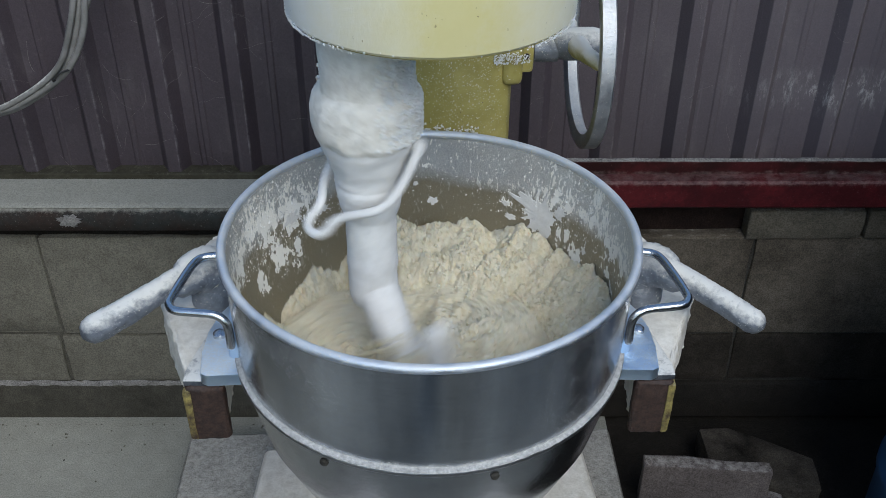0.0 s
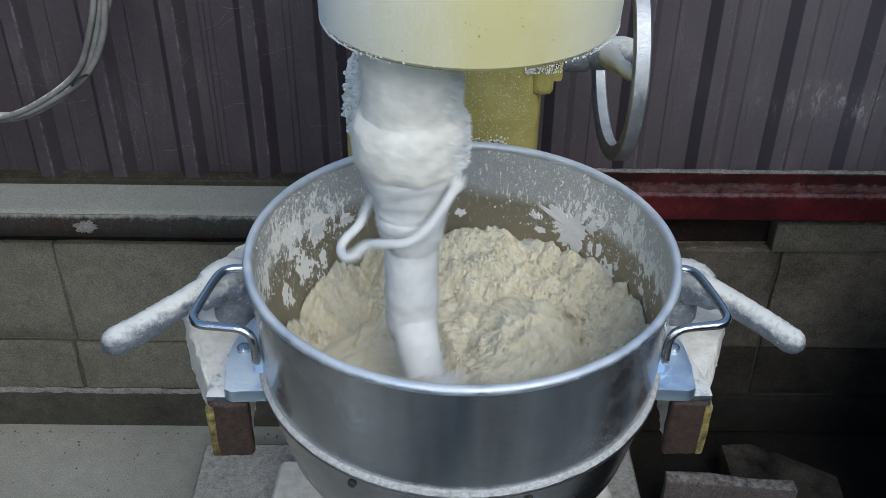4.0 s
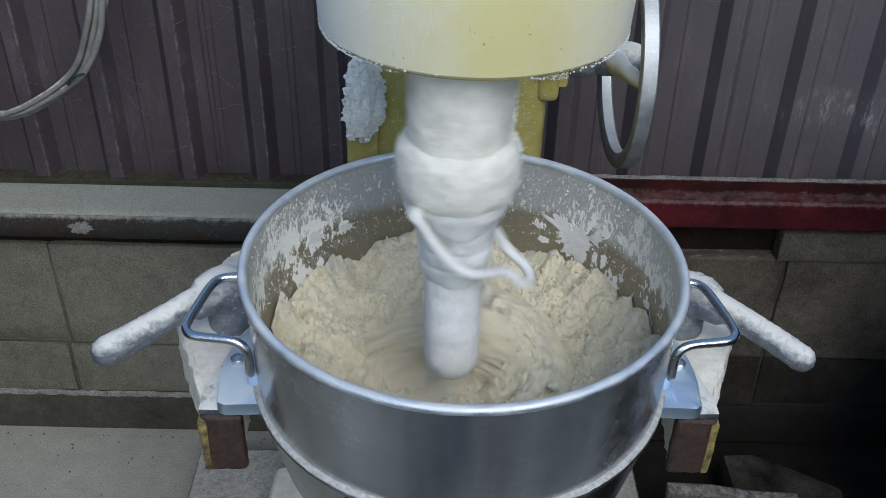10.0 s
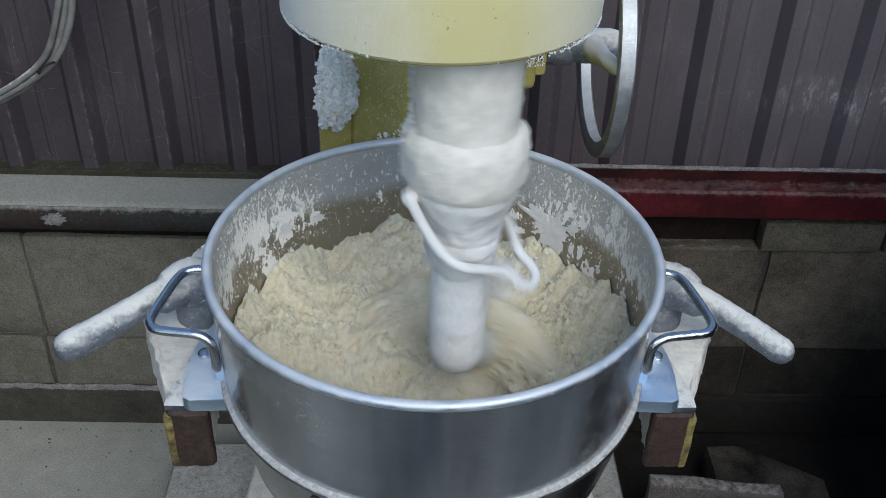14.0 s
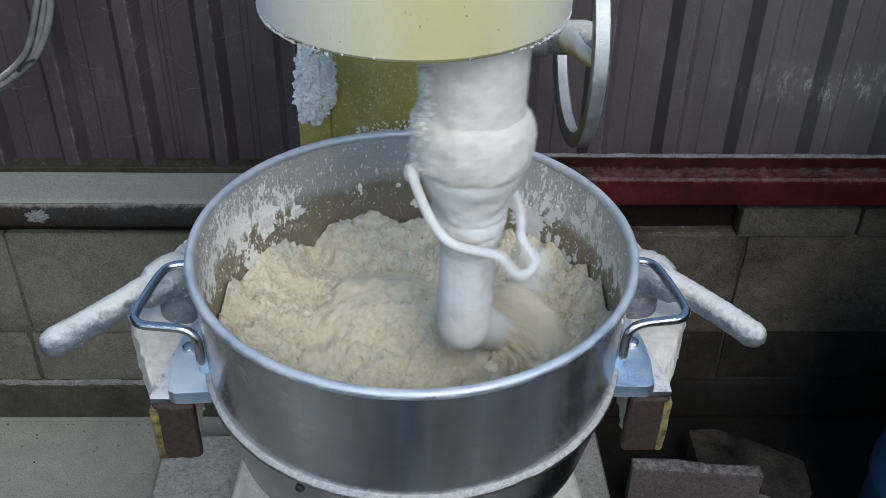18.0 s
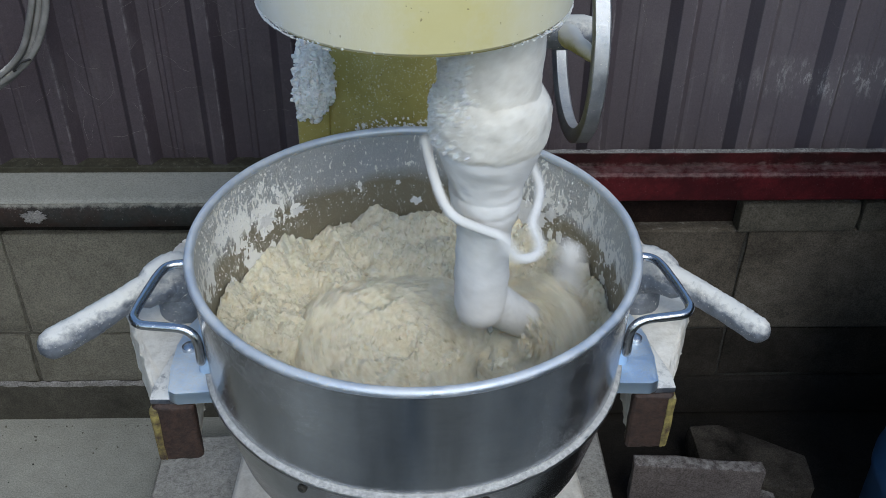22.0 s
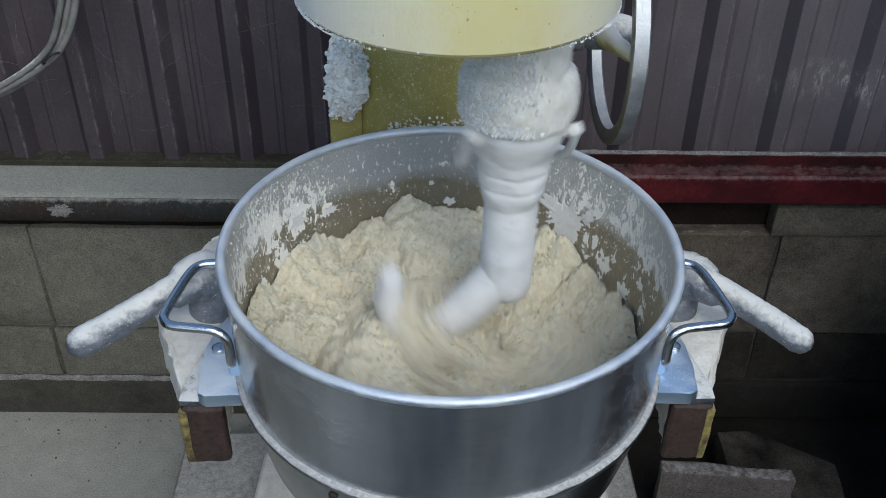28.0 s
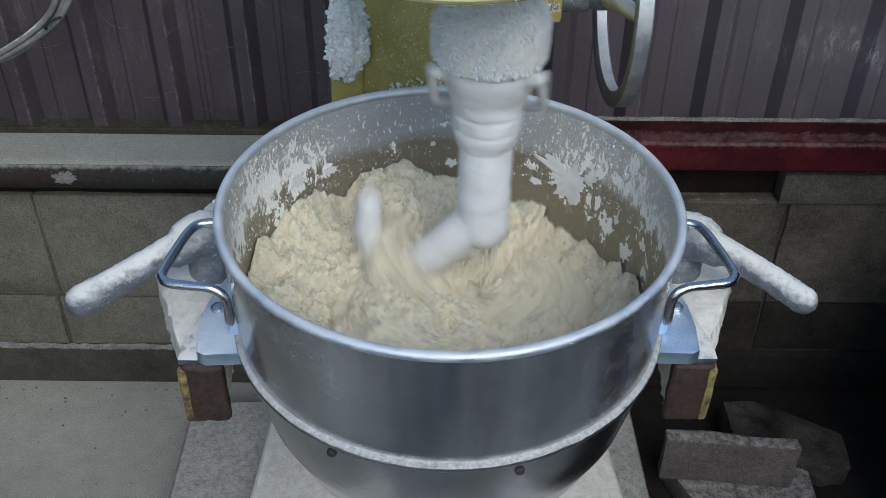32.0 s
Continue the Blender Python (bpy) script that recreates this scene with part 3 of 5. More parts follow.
def build_setting():
    g = mesh_ob("ground", box(-400, 400, -400, 400, -0.30, -0.105), GROUND, smooth=False)
    tagged(g, "bare earth ground outside the shed", "ground", kind="structure")
    # near-black: the shade beside the mixer is put into the soil's colour
    dirt = mesh_ob("floor_dirt", box(0.36, 1.6, -0.1, WALL_Y + 0.2, -0.1, -0.012), SOIL_SHADE, smooth=False)
    tagged(dirt, "soil beside the cement floor, its shade put into the colour", "floor", kind="structure")
    bm = prism([(-3.2, -2.0), (1.6, -2.0), (1.6, -0.101), (0.359, -0.101), (0.359, WALL_Y + 0.2), (-3.2, WALL_Y + 0.2)], -0.1, 0.0)
    f = mesh_ob("floor", bm, FLOOR, smooth=False)
    tagged(f, "pale grey cement floor dusted with flour", "floor", kind="structure")

    # corrugated cladding: raised ribs at an even pitch on flat pans
    bm = bmesh.new()
    zs = [0.50, 1.12]
    xs = []
    k = -19
    while 0.4355 + k * 0.1325 < 2.0:
        x = 0.4355 + k * 0.1325
        xs += [(x - 0.015, 0.0), (x, -0.024), (x + 0.001, -0.0245), (x + 0.022, -0.0245), (x + 0.023, -0.024), (x + 0.038, 0.0), (x + 0.066, 0.0), (x + 0.069, -0.002), (x + 0.077, -0.002), (x + 0.080, 0.0)]
        k += 1
    rows_ = [[bm.verts.new((x, SHEET_Y + dy, z)) for x, dy in xs] for z in zs]
    back = [[bm.verts.new((x, SHEET_Y + dy + 0.004, z)) for x, dy in xs] for z in zs]
    for i in range(len(xs) - 1):
        bm.faces.new((rows_[0][i], rows_[0][i + 1], rows_[1][i + 1], rows_[1][i]))
        bm.faces.new((back[0][i + 1], back[0][i], back[1][i], back[1][i + 1]))
        bm.faces.new((rows_[0][i + 1], rows_[0][i], back[0][i], back[0][i + 1]))
    c = mesh_ob("wall_cladding", bm, SHEET, smooth=False)
    tagged(c, "dull brown corrugated sheet metal wall with scratches", "wall", kind="structure")
    # overlap of two sheets
    s = mesh_ob("trim", box(-0.437, -0.4335, SHEET_Y - 0.0035, SHEET_Y - 0.001, 0.50, 1.12), SHEET, smooth=False)
    tagged(s, "lapped edge of a brown sheet", "trim", kind="structure")
    b = mesh_ob("wall_behind", box(-3.2, 2.0, SHEET_Y + 0.03, SHEET_Y + 0.10, 0.45, 1.12), MORTAR, smooth=False)
    tagged(b, "dark backing behind the sheet wall", "wall", kind="structure")

    # low block wall
    walls = []
    # joints darker on the right half, to go with its darkened blocks
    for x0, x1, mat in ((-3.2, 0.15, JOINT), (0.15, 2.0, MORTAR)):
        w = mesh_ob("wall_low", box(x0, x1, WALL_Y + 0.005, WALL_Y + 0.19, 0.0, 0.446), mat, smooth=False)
        tagged(w, "low wall of grey sandcrete blocks with mortar joints", "wall", kind="structure")
        walls.append(w)
    rnd = random.Random(5)

    def block(x0, x1, z0, z1, y0=WALL_Y):
        # right-hand blocks, lower course most, carry their side's shade in the colour
        mat = BLOCK if x0 < 0.1 else BLOCK_STAINED_SHADED if z0 > 0.2 else BLOCK_SHADED
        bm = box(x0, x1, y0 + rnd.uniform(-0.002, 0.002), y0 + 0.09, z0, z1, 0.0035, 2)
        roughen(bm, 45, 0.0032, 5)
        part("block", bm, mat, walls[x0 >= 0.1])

    for i in range(-6, 4):
        block(-0.738 + 0.4455 * i + 0.003, -0.738 + 0.4455 * (i + 1) - 0.003, 0.2215, 0.450)
        block(-0.746 + 0.4487 * i + 0.003, -0.746 + 0.4487 * (i + 1) - 0.003, 0.097, 0.2165)
    # left: plastered steel ledge below the cladding; right: red beam
    prof = [(WALL_Y + 0.09, 0.536), (0.690, 0.535), (0.676, 0.532), (0.668, 0.525), (0.664, 0.512), (0.664, 0.498), (0.668, 0.492), (WALL_Y + 0.09, 0.490)]

    def bar(x0, x1, prof):
        bm = bmesh.new()
        n = 24
        cols = [[bm.verts.new((x0 + (x1 - x0) * i / n, y + 0.0012 * noise.noise((i * 1.3, y * 40, z * 40)), z + 0.0012 * noise.noise((i * 1.1, z * 40, 5)))) for y, z in prof] for i in range(n + 1)]
        for a, b_ in zip(cols, cols[1:]):
            for j in range(len(prof)):
                k = (j + 1) % len(prof)
                bm.faces.new((a[j], a[k], b_[k], b_[j]))
        bm.faces.new(cols[0])
        bm.faces.new(cols[-1][::-1])
        bmesh.ops.recalc_face_normals(bm, faces=bm.faces[:])
        return bm

    # the right run's near-black tone has its shade in the colour
    for x0, x1, mat in ((-3.2, 0.06, PLINTH), (0.06, 1.55, SOIL_SHADE)):
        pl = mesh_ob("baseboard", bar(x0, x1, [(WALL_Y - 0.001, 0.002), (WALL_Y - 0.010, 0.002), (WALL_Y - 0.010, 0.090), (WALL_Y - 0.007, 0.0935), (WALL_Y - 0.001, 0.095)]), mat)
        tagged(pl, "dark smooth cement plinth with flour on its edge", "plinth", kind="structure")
        if x1 < 0.1:
            part("flour_line", roughen(bar(-1.2, 0.05, [(WALL_Y - 0.002, 0.0945), (WALL_Y - 0.010, 0.0915), (WALL_Y - 0.009, 0.0960), (WALL_Y - 0.002, 0.0985)]), 70, 0.003, 3), LEDGE_DUST, pl, "line of settled flour")
    led = mesh_ob("ledge_beam", bar(-3.2, 0.02, prof), LEDGE_FACE)
    tagged(led, "dark flaking painted beam ledge with a rounded edge", "beam", kind="structure")
    top = mesh_ob("ledge_top", bar(-3.2, 0.02, [(SHEET_Y - 0.002, 0.5365), (SHEET_Y - 0.002, 0.5415), (0.690, 0.5395), (0.678, 0.5365), (0.676, 0.5345), (0.69, 0.5365)]), PLASTER)
    tagged(top, "pale dusty plaster skin on the ledge", "ledge", kind="structure")
    lip = mesh_ob("ledge_flashing", bar(-3.2, 0.02, [(SHEET_Y - 0.032, 0.5415), (SHEET_Y - 0.032, 0.5505), (SHEET_Y - 0.0305, 0.552), (SHEET_Y - 0.001, 0.553), (SHEET_Y - 0.001, 0.5420)]), FLASHING)
    tagged(lip, "thin dark flashing strip under the sheet wall", "trim", kind="structure")
    # the shade of the gap is a near-black strip set into it
    gap = mesh_ob("wall_gap", box(-3.2, 0.02, WALL_Y + 0.012, WALL_Y + 0.085, 0.449, 0.490), SOIL_SHADE, smooth=False)
    tagged(gap, "near-black strip standing in for the shaded gap under the ledge", "wall", kind="structure")
    red = mesh_ob("red_beam", bar(0.02, 2.0, [(0.712, 0.590), (0.700, 0.590), (0.672, 0.592), (0.667, 0.588), (0.667, 0.541), (0.671, 0.537), (0.712, 0.537)]), RED)
    tagged(red, "red painted steel beam streaked with flour", "beam", kind="structure")
    rl = mesh_ob("red_beam_lip", bar(0.02, 2.0, [(0.700, 0.589), (0.700, 0.6135), (0.702, 0.615), (0.711, 0.615), (0.712, 0.589)]), RED_DARK)
    tagged(rl, "upper lip of the red beam, its top white with flour", "beam", kind="structure")
    part("flour_line", roughen(bar(0.02, 1.03, [(0.7005, 0.6146), (0.702, 0.6162), (0.7105, 0.6162), (0.7115, 0.6146)]), 60, 0.0012, 1), LEDGE_DUST, rl, "line of settled flour")
    # the dark slot under the beam is in the packing's brown
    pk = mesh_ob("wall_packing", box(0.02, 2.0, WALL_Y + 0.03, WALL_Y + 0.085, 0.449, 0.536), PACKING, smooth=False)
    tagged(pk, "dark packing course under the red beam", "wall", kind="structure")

    # out of view: wall cap, and dark walls added to hold back light
    cap = mesh_ob("wall_cap", box(-3.2, 1.13, SHEET_Y - 0.035, SHEET_Y + 0.13, 1.12, 1.15), SHEET, smooth=False)
    tagged(cap, "folded brown metal cap along the wall top", "wall cap", kind="structure")
    left = mesh_ob("wall_left", box(-1.25, -1.15, -0.9, 0.66, 0.0, 1.5), MORTAR, smooth=False)
    tagged(left, "unseen dark wall added to cut light from the left", "wall", kind="structure")
    front = mesh_ob("wall_front", box(-1.3, 1.15, -2.62, -2.5, -0.1, 0.9), MORTAR, smooth=False)
    tagged(front, "unseen low dark wall added in front for shade and reflections", "wall", kind="structure")
    # added out of view: gives the dark stripe mirrored in the bowl's front
    pier = mesh_ob("wall_pier", box(-0.05, 0.13, -1.36, -1.24, 0.0, 1.22, 0.01), MORTAR, smooth=False)
    tagged(pier, "unseen dark post added for its reflection in the bowl", "pier", kind="structure")
    side = mesh_ob("wall_side", box(1.05, 1.15, -2.5, 1.0, -0.1, 1.42), MORTAR, smooth=False)
    tagged(side, "unseen dark wall added to shade the right side", "wall", kind="structure")


# ---- the mixer ----
def build_bowl():
    bowl = thing("mixing_bowl", "stainless steel mixing bowl, flour splashed inside, wire handles", "bowl", MIX)
    R = 0.205
    outer = [(R - 0.004, -0.004), (R - 0.006, -0.06), (R - 0.008, -0.118), (R - 0.010, -0.132), (R - 0.014, -0.165), (R - 0.024, -0.21), (R - 0.045, -0.26), (R - 0.08, -0.31), (R - 0.13, -0.345), (0.03, -0.36), (0.0, -0.36)]
    part("wall", lathe(outer[:4], 128), STEEL_OUT, bowl, "polished steel outside with smudges and painted reflection streaks")
    part("bottom", lathe(outer[3:], 128), STEEL_LOW, bowl, "steel bottom, a little darker than the wall")
    inner = [(r - 0.0025 if r > 0.01 else 0, z + (0.0025 if r < 0.15 else 0)) for r, z in outer]
    part("lining", lathe(inner, 128), STEEL_IN, bowl, "steel inside caked with batter splashes")
    # specks of batter dried on the lining
    rnd = random.Random(17)
    places = []

    def stick(deg, z, size):
        r = R - 0.0064 - 0.035 * max(0.0, -z)
        places.append((r * math.cos(radians(deg)), r * math.sin(radians(deg)), z, size))

    for _ in range(2200):
        deg = rnd.choice((rnd.gauss(40, 20), rnd.gauss(142, 20), rnd.gauss(142, 16), rnd.uniform(0, 180)))
        z = -0.008 - 0.085 * rnd.random() ** 1.1
        stick(deg, z, 0.0004 + 0.0013 * rnd.random() ** 3)
    tagged(part("dried_specks", grains(places, rnd, 0.45), FLOUR_SMOOTH, bowl, "specks of dried batter"), kind="stuff")
    bead = [(R - 0.0044 + 0.0045 * math.cos(a), -0.002 + 0.0046 * math.sin(a)) for a in [2 * math.pi * i / 12 for i in range(12)]]
    part("rim", lathe(bead, 160, True), RIM_STEEL, bowl, "rolled rim dusted with flour")
    ring = [(R - 0.009, -0.1215), (R - 0.005, -0.1222), (R - 0.0035, -0.1240), (R - 0.0035, -0.1268), (R - 0.005, -0.1288), (R - 0.010, -0.131)]
    hoop = part("hoop", lathe(ring, 128, True), HOOP, bowl, "steel hoop with a line of flour on it")
    fl = roughen(lathe(dense([(R - 0.0098, -0.1190), (R - 0.0064, -0.1212), (R - 0.0044, -0.1220), (R - 0.0038, -0.1232), (R - 0.0055, -0.124)], 0.0010), 260), 260, 0.0007)
    part("flour_bead", fl, FLOUR_DUST, hoop, "flour settled along the hoop")
    # batter flung on the lining: ragged stars with long points, and drops beside them
    def splash(deg, z, reach, points, seed, stretch=1.0, aim=150):
        sr = random.Random(seed)
        spikes = [(sr.gauss(aim, 42), 0.20 + 0.70 * sr.random() ** 2, sr.uniform(3, 6)) for _ in range(points)]
        bm, n, rings = bmesh.new(), 120, []

        def on_wall(u, v, proud):
            rr = R - 0.0066 - 0.036 * max(0.0, -(z + v)) - proud
            a = radians(deg) - u / R
            return bm.verts.new((rr * math.cos(a), rr * math.sin(a), z + v))

        for k, lift in ((1.0, 0.0), (0.95, 0.0005), (0.75, 0.0007), (0.35, 0.0008)):
            ring = []
            for i in range(n):
                q = 360 * i / n
                e = 0.85 + 0.50 * noise.noise(Vector((1.6 * math.cos(radians(q)), 1.6 * math.sin(radians(q)), seed)))
                e += 0.30 * noise.noise(Vector((4 * math.cos(radians(q)), 5 * math.sin(radians(q)), seed + 3)))
                body = min(e, 1.0)
                for at, tall, wide in spikes:
                    e += tall * math.exp(-(((q - at + 180) % 360 - 180) / wide) ** 2)
                e = reach * (e if k > 0.9 else body * k)
                ring.append(on_wall(e * math.cos(radians(q)) * stretch, e * math.sin(radians(q)), lift))
            rings.append(ring)
        for a, b_ in zip(rings, rings[1:]):
            for i in range(n):
                q = (i + 1) % n
                bm.faces.new((a[i], a[q], b_[q], b_[i]))
        bm.faces.new(rings[-1])
        bmesh.ops.recalc_face_normals(bm, faces=bm.faces[:])
        part("splash", bm, FLOUR_SMOOTH, bowl, "splash of wet batter")

    splash(48, -0.081, 0.0215, 10, 3, 1.1)
    splash(53, -0.067, 0.0085, 6, 9, 0.9, 120)
    splash(41, -0.066, 0.0095, 4, 41, 0.8, 60)
    splash(60, -0.094, 0.0042, 2, 12, 1.8, 180)
    splash(62, -0.078, 0.0030, 1, 15, 1.8, 160)
    splash(88, -0.087, 0.0052, 0, 21, 1.5)
    splash(94, -0.064, 0.0028, 0, 22, 1.3)
    splash(28, -0.092, 0.0048, 1, 24, 0.7, 270)
    splash(141, -0.066, 0.0085, 5, 31, 1.5, 30)
    splash(128, -0.072, 0.0055, 3, 34, 1.5, 30)
    for a in (-121, -73.5):
        bm = lathe([(0.0, 0.0016), (0.003, 0.0014), (0.0042, 0.0), (0.0042, -0.002)], 16)
        rv = part("rivet", bm, MORTAR, hoop)
        rv.matrix_basis = pose((R - 0.010) * math.cos(radians(a)), (R - 0.010) * math.sin(radians(a)), -0.1435, 90, 0, a + 90)
    for s in (-1, 1):
        path = [(s * (R - 0.0085), -0.052, -0.100), (s * (R - 0.0085), -0.052, -0.080), (s * (R - 0.005), -0.051, -0.069), (s * (R + 0.005), -0.049, -0.0635), (s * (R + 0.024), -0.046, -0.063), (s * (R + 0.041), -0.043, -0.063),
                (s * (R + 0.0485), -0.037, -0.0625), (s * (R + 0.050), -0.026, -0.062), (s * (R + 0.044), 0.006, -0.061), (s * (R + 0.037), 0.032, -0.060), (s * (R + 0.029), 0.041, -0.0595),
                (s * (R + 0.016), 0.043, -0.059), (s * (R - 0.008), 0.043, -0.059)]
        part("handle", tube(path, 0.0044, 12, steps=6), ROD, bowl, "bent steel rod handle")
        # cast ear that rests on the yoke
        ear = prism([(s * (R - 0.0205), -0.066), (s * (R + 0.016), -0.068), (s * (R + 0.0235), -0.064), (s * (R + 0.027), -0.03), (s * (R + 0.026), 0.0), (s * (R + 0.019), 0.03), (s * (R + 0.009), 0.05), (s * (R - 0.0185), 0.06), (s * (R - 0.0095), 0.0)][::s], -0.140, -0.125, 0.003, 2)
        e = part("ear", ear, ALU, bowl, "cast aluminium ear")
        neck = prism([(s * (R - 0.0075), 0.0), (s * (R - 0.0138), -0.048), (s * (R - 0.002), -0.040), (s * (R + 0.001), 0.0), (s * (R - 0.002), 0.03), (s * (R - 0.014), 0.05)][::s], -0.127, -0.095, 0.004, 2)
        part("ear_web", neck, ALU, e)
        bolt = lathe([(0.0, -0.1185), (0.004, -0.119), (0.0068, -0.1215), (0.0072, -0.1262)], 20, at=(s * (R + 0.0125), -0.006))
        part("bolt", bolt, ROD, e, "shiny domed bolt head")
    return bowl


def build_mixer():
    mx = thing("planetary_mixer", "yellow enamelled planetary floor mixer caked with flour", "mixer", MIX)
    # column
    prof = [(-0.105, 0.30), (-0.100, 0.285), (-0.085, 0.275), (-0.04, 0.268), (0.0, 0.266), (0.04, 0.268), (0.085, 0.275), (0.100, 0.285), (0.105, 0.30), (0.105, 0.46), (0.09, 0.48), (-0.09, 0.48), (-0.105, 0.46)]
    part("column", prism(prof, -0.90, 0.42, 0.004), YELLOW, mx, "yellow column speckled with flour crumbs")
    part("slide", box(-0.128, -0.090, 0.2735, 0.33, -0.5, 0.02, 0.006), YELLOW, mx, "yellow slide rail under caked flour")
    part("boss", box(0.090, 0.116, 0.275, 0.36, 0.022, 0.115, 0.010, 3), YELLOW, mx)
    # drum-shaped head
    r = 0.1215
    z0 = 0.2285
    part("head", lathe([(0, z0 + 0.004), (r - 0.010, z0 + 0.004), (r - 0.003, z0), (r, z0 + 0.003), (r + 0.0015, z0 + 0.03), (r + 0.0015, z0 + 0.12), (r - 0.02, z0 + 0.2), (0.0, z0 + 0.22)], 96), YELLOW_HEAD, mx, "pale yellow drum head powdered with flour")
    part("head_edge", lathe([(r - 0.012, z0 + 0.0035), (r - 0.005, z0 - 0.0006), (r - 0.003, z0 - 0.0006), (r - 0.0026, z0 + 0.001)], 96), YELLOW, mx, "chipped lower edge")
    ep = random.Random(8)
    places = []
    for _ in range(2600):
        side = ep.random()
        q = radians(ep.gauss(200, 20) if side < 0.55 else ep.gauss(338, 17) if side < 0.95 else ep.uniform(0, 360))
        h = ep.random() ** 2.2
        places.append(((r - 0.0005) * math.cos(q), (r - 0.0005) * math.sin(q), z0 - 0.001 + 0.050 * h, (0.0003 + 0.0008 * ep.random() ** 2) * (1 - 0.4 * h)))
    bm = grains(places, ep, 0.8)
    tagged(part("edge_flour", bm, FLOUR_GRAIN, mx, "flour crumbs along the lower edge"), kind="stuff")
    part("arm", box(-0.11, 0.11, 0.05, 0.46, 0.30, 0.46, 0.03, 3), YELLOW, mx)
    # lift shaft and hand wheel on the side of the column
    wy, wz = 0.415, 0.012
    part("bracket", box(0.095, 0.142, wy - 0.035, wy + 0.045, wz - 0.020, wz + 0.026, 0.006, 2), YELLOW, mx, "yellow shaft bracket with holes")
    for k in (0, 1):
        part("hole", lathe([(0.0, 0.0), (0.004, 0.0), (0.004, 0.002)], 14), RUST, mx).matrix_basis = pose(0.118 + 0.014 * k, wy - 0.0355, wz + 0.004 * k, 90, 0, 0)
    part("lift_shaft", tube([(0.140, wy, wz), (0.176, wy, wz)], 0.0185, 24, smooth=False, cap=False), IRON_DUSTY, mx, "steel shaft collar under flour")
    part("seal", tube([(0.139, wy, wz), (0.1445, wy, wz)], 0.0195, 24, smooth=False, cap=False), BLACK, mx, "black seal ring")
    bm = bmesh.new()
    n, m = 96, 8
    WR = 0.132
    rings = []
    for i in range(n):
        a = 2 * math.pi * i / n
        d = Vector((0, math.cos(a), math.sin(a)))
        sec = [(0.0100, -0.005), (0.0100, 0.004), (0.0080, 0.0065), (-0.0080, 0.0065), (-0.0100, 0.004), (-0.0100, -0.005), (-0.0065, -0.0130), (0.0065, -0.0130)]
        rings.append([bm.verts.new(d * (WR + dr) + Vector((dx, 0, 0))) for dx, dr in sec])
    for i in range(n):
        for j in range(m):
            a, b_ = rings[i], rings[(i + 1) % n]
            bm.faces.new((a[j], b_[j], b_[(j + 1) % m], a[(j + 1) % m]))
    bmesh.ops.recalc_face_normals(bm, faces=bm.faces[:])
    hw = part("hand_wheel", bm, CHROME, mx, "chromed hand wheel with floury spokes")
    hw.matrix_basis = pose(0.2165, wy, wz + 0.006, 0, 0, 0.6)
    part("hub", tube([(-0.030, 0, 0), (0.006, 0, 0)], 0.022, 24, smooth=False), IRON_DUSTY, hw, "iron hub caked with flour")
    for a in (170, -10):
        d = Vector((0, math.cos(radians(a)), math.sin(radians(a))))
        pts = [(*(Vector((-0.016, 0, 0)) + d * 0.010), 0.016), (*(Vector((-0.012, 0, 0)) + d * 0.065), 0.0105), (*(Vector((-0.002, 0, 0)) + d * 0.124), 0.009)]
        part("spoke", roughen(tube(pts, 0.015, 20, steps=12), 90, 0.0016), SPOKE, hw)
    # yoke that carries the bowl
    for s in (-1, 1):
        out = [(s * 0.210, -0.060), (s * 0.244, -0.058), (s * 0.270, 0.01), (s * 0.297, 0.07), (s * 0.292, 0.13), (s * 0.262, 0.20), (s * 0.16, 0.29), (s * 0.06, 0.30), (s * 0.06, 0.24), (s * 0.13, 0.225), (s * 0.19, 0.165), (s * 0.222, 0.08), (s * 0.216, 0.0)][::s]
        y = part("yoke_arm", roughen(prism(out, -0.215, -0.141, 0.005), 130, 0.0028, 6), FLOUR_CAKE, mx, "yoke arm under a crust of flour")
        part("paint_edge", roughen(box(min(s * 0.2400, s * 0.2482), max(s * 0.2400, s * 0.2482), -0.0672, -0.042, -0.2145, -0.147, 0.003), 120, 0.0012, 3), WORN_PAINT, y, "strip of bare yellow paint")
        top = [(s * 0.212, -0.0630), (s * 0.2470, -0.0620), (s * 0.2475, -0.045), (s * 0.2420, -0.020), (s * 0.2360, 0.006), (s * 0.226, 0.02)][::s]
        part("worn_top", prism(top, -0.1440, -0.1372, 0.0015), YOKE, y, "iron scratched bare through the flour")
        part("end_face", roughen(box(s * 0.2265 - 0.0200, s * 0.2265 + 0.0200, -0.066, -0.054, -0.2165, -0.143, 0.007, 3), 120, 0.0012, 3), RUST, y, "bare brown iron end")
        # cam lever with a long grip
        lv = part("clamp_lever", roughen(tube([(s * 0.225, 0.075, -0.118, 0.022), (s * 0.236, 0.072, -0.098, 0.026), (s * 0.250, 0.060, -0.092, 0.023), (s * 0.262, 0.045, -0.094, 0.0165)], 0.02, 30, steps=14), 130, 0.0013), IRON_DUSTY, mx, "cast clamp lever thick with flour")
        part("grip", roughen(tube([(s * 0.256, 0.050, -0.088, 0.0145), (s * 0.280, 0.030, -0.092, 0.0132), (s * 0.310, 0.006, -0.100, 0.0138 - 0.0008 * s), (s * 0.336 - 0.003, -0.016, -0.106, 0.0142 - 0.0009 * s)], 0.014, 30, steps=22), 170, 0.0009), IRON_DUSTY, lv, "round grip dusted with flour")
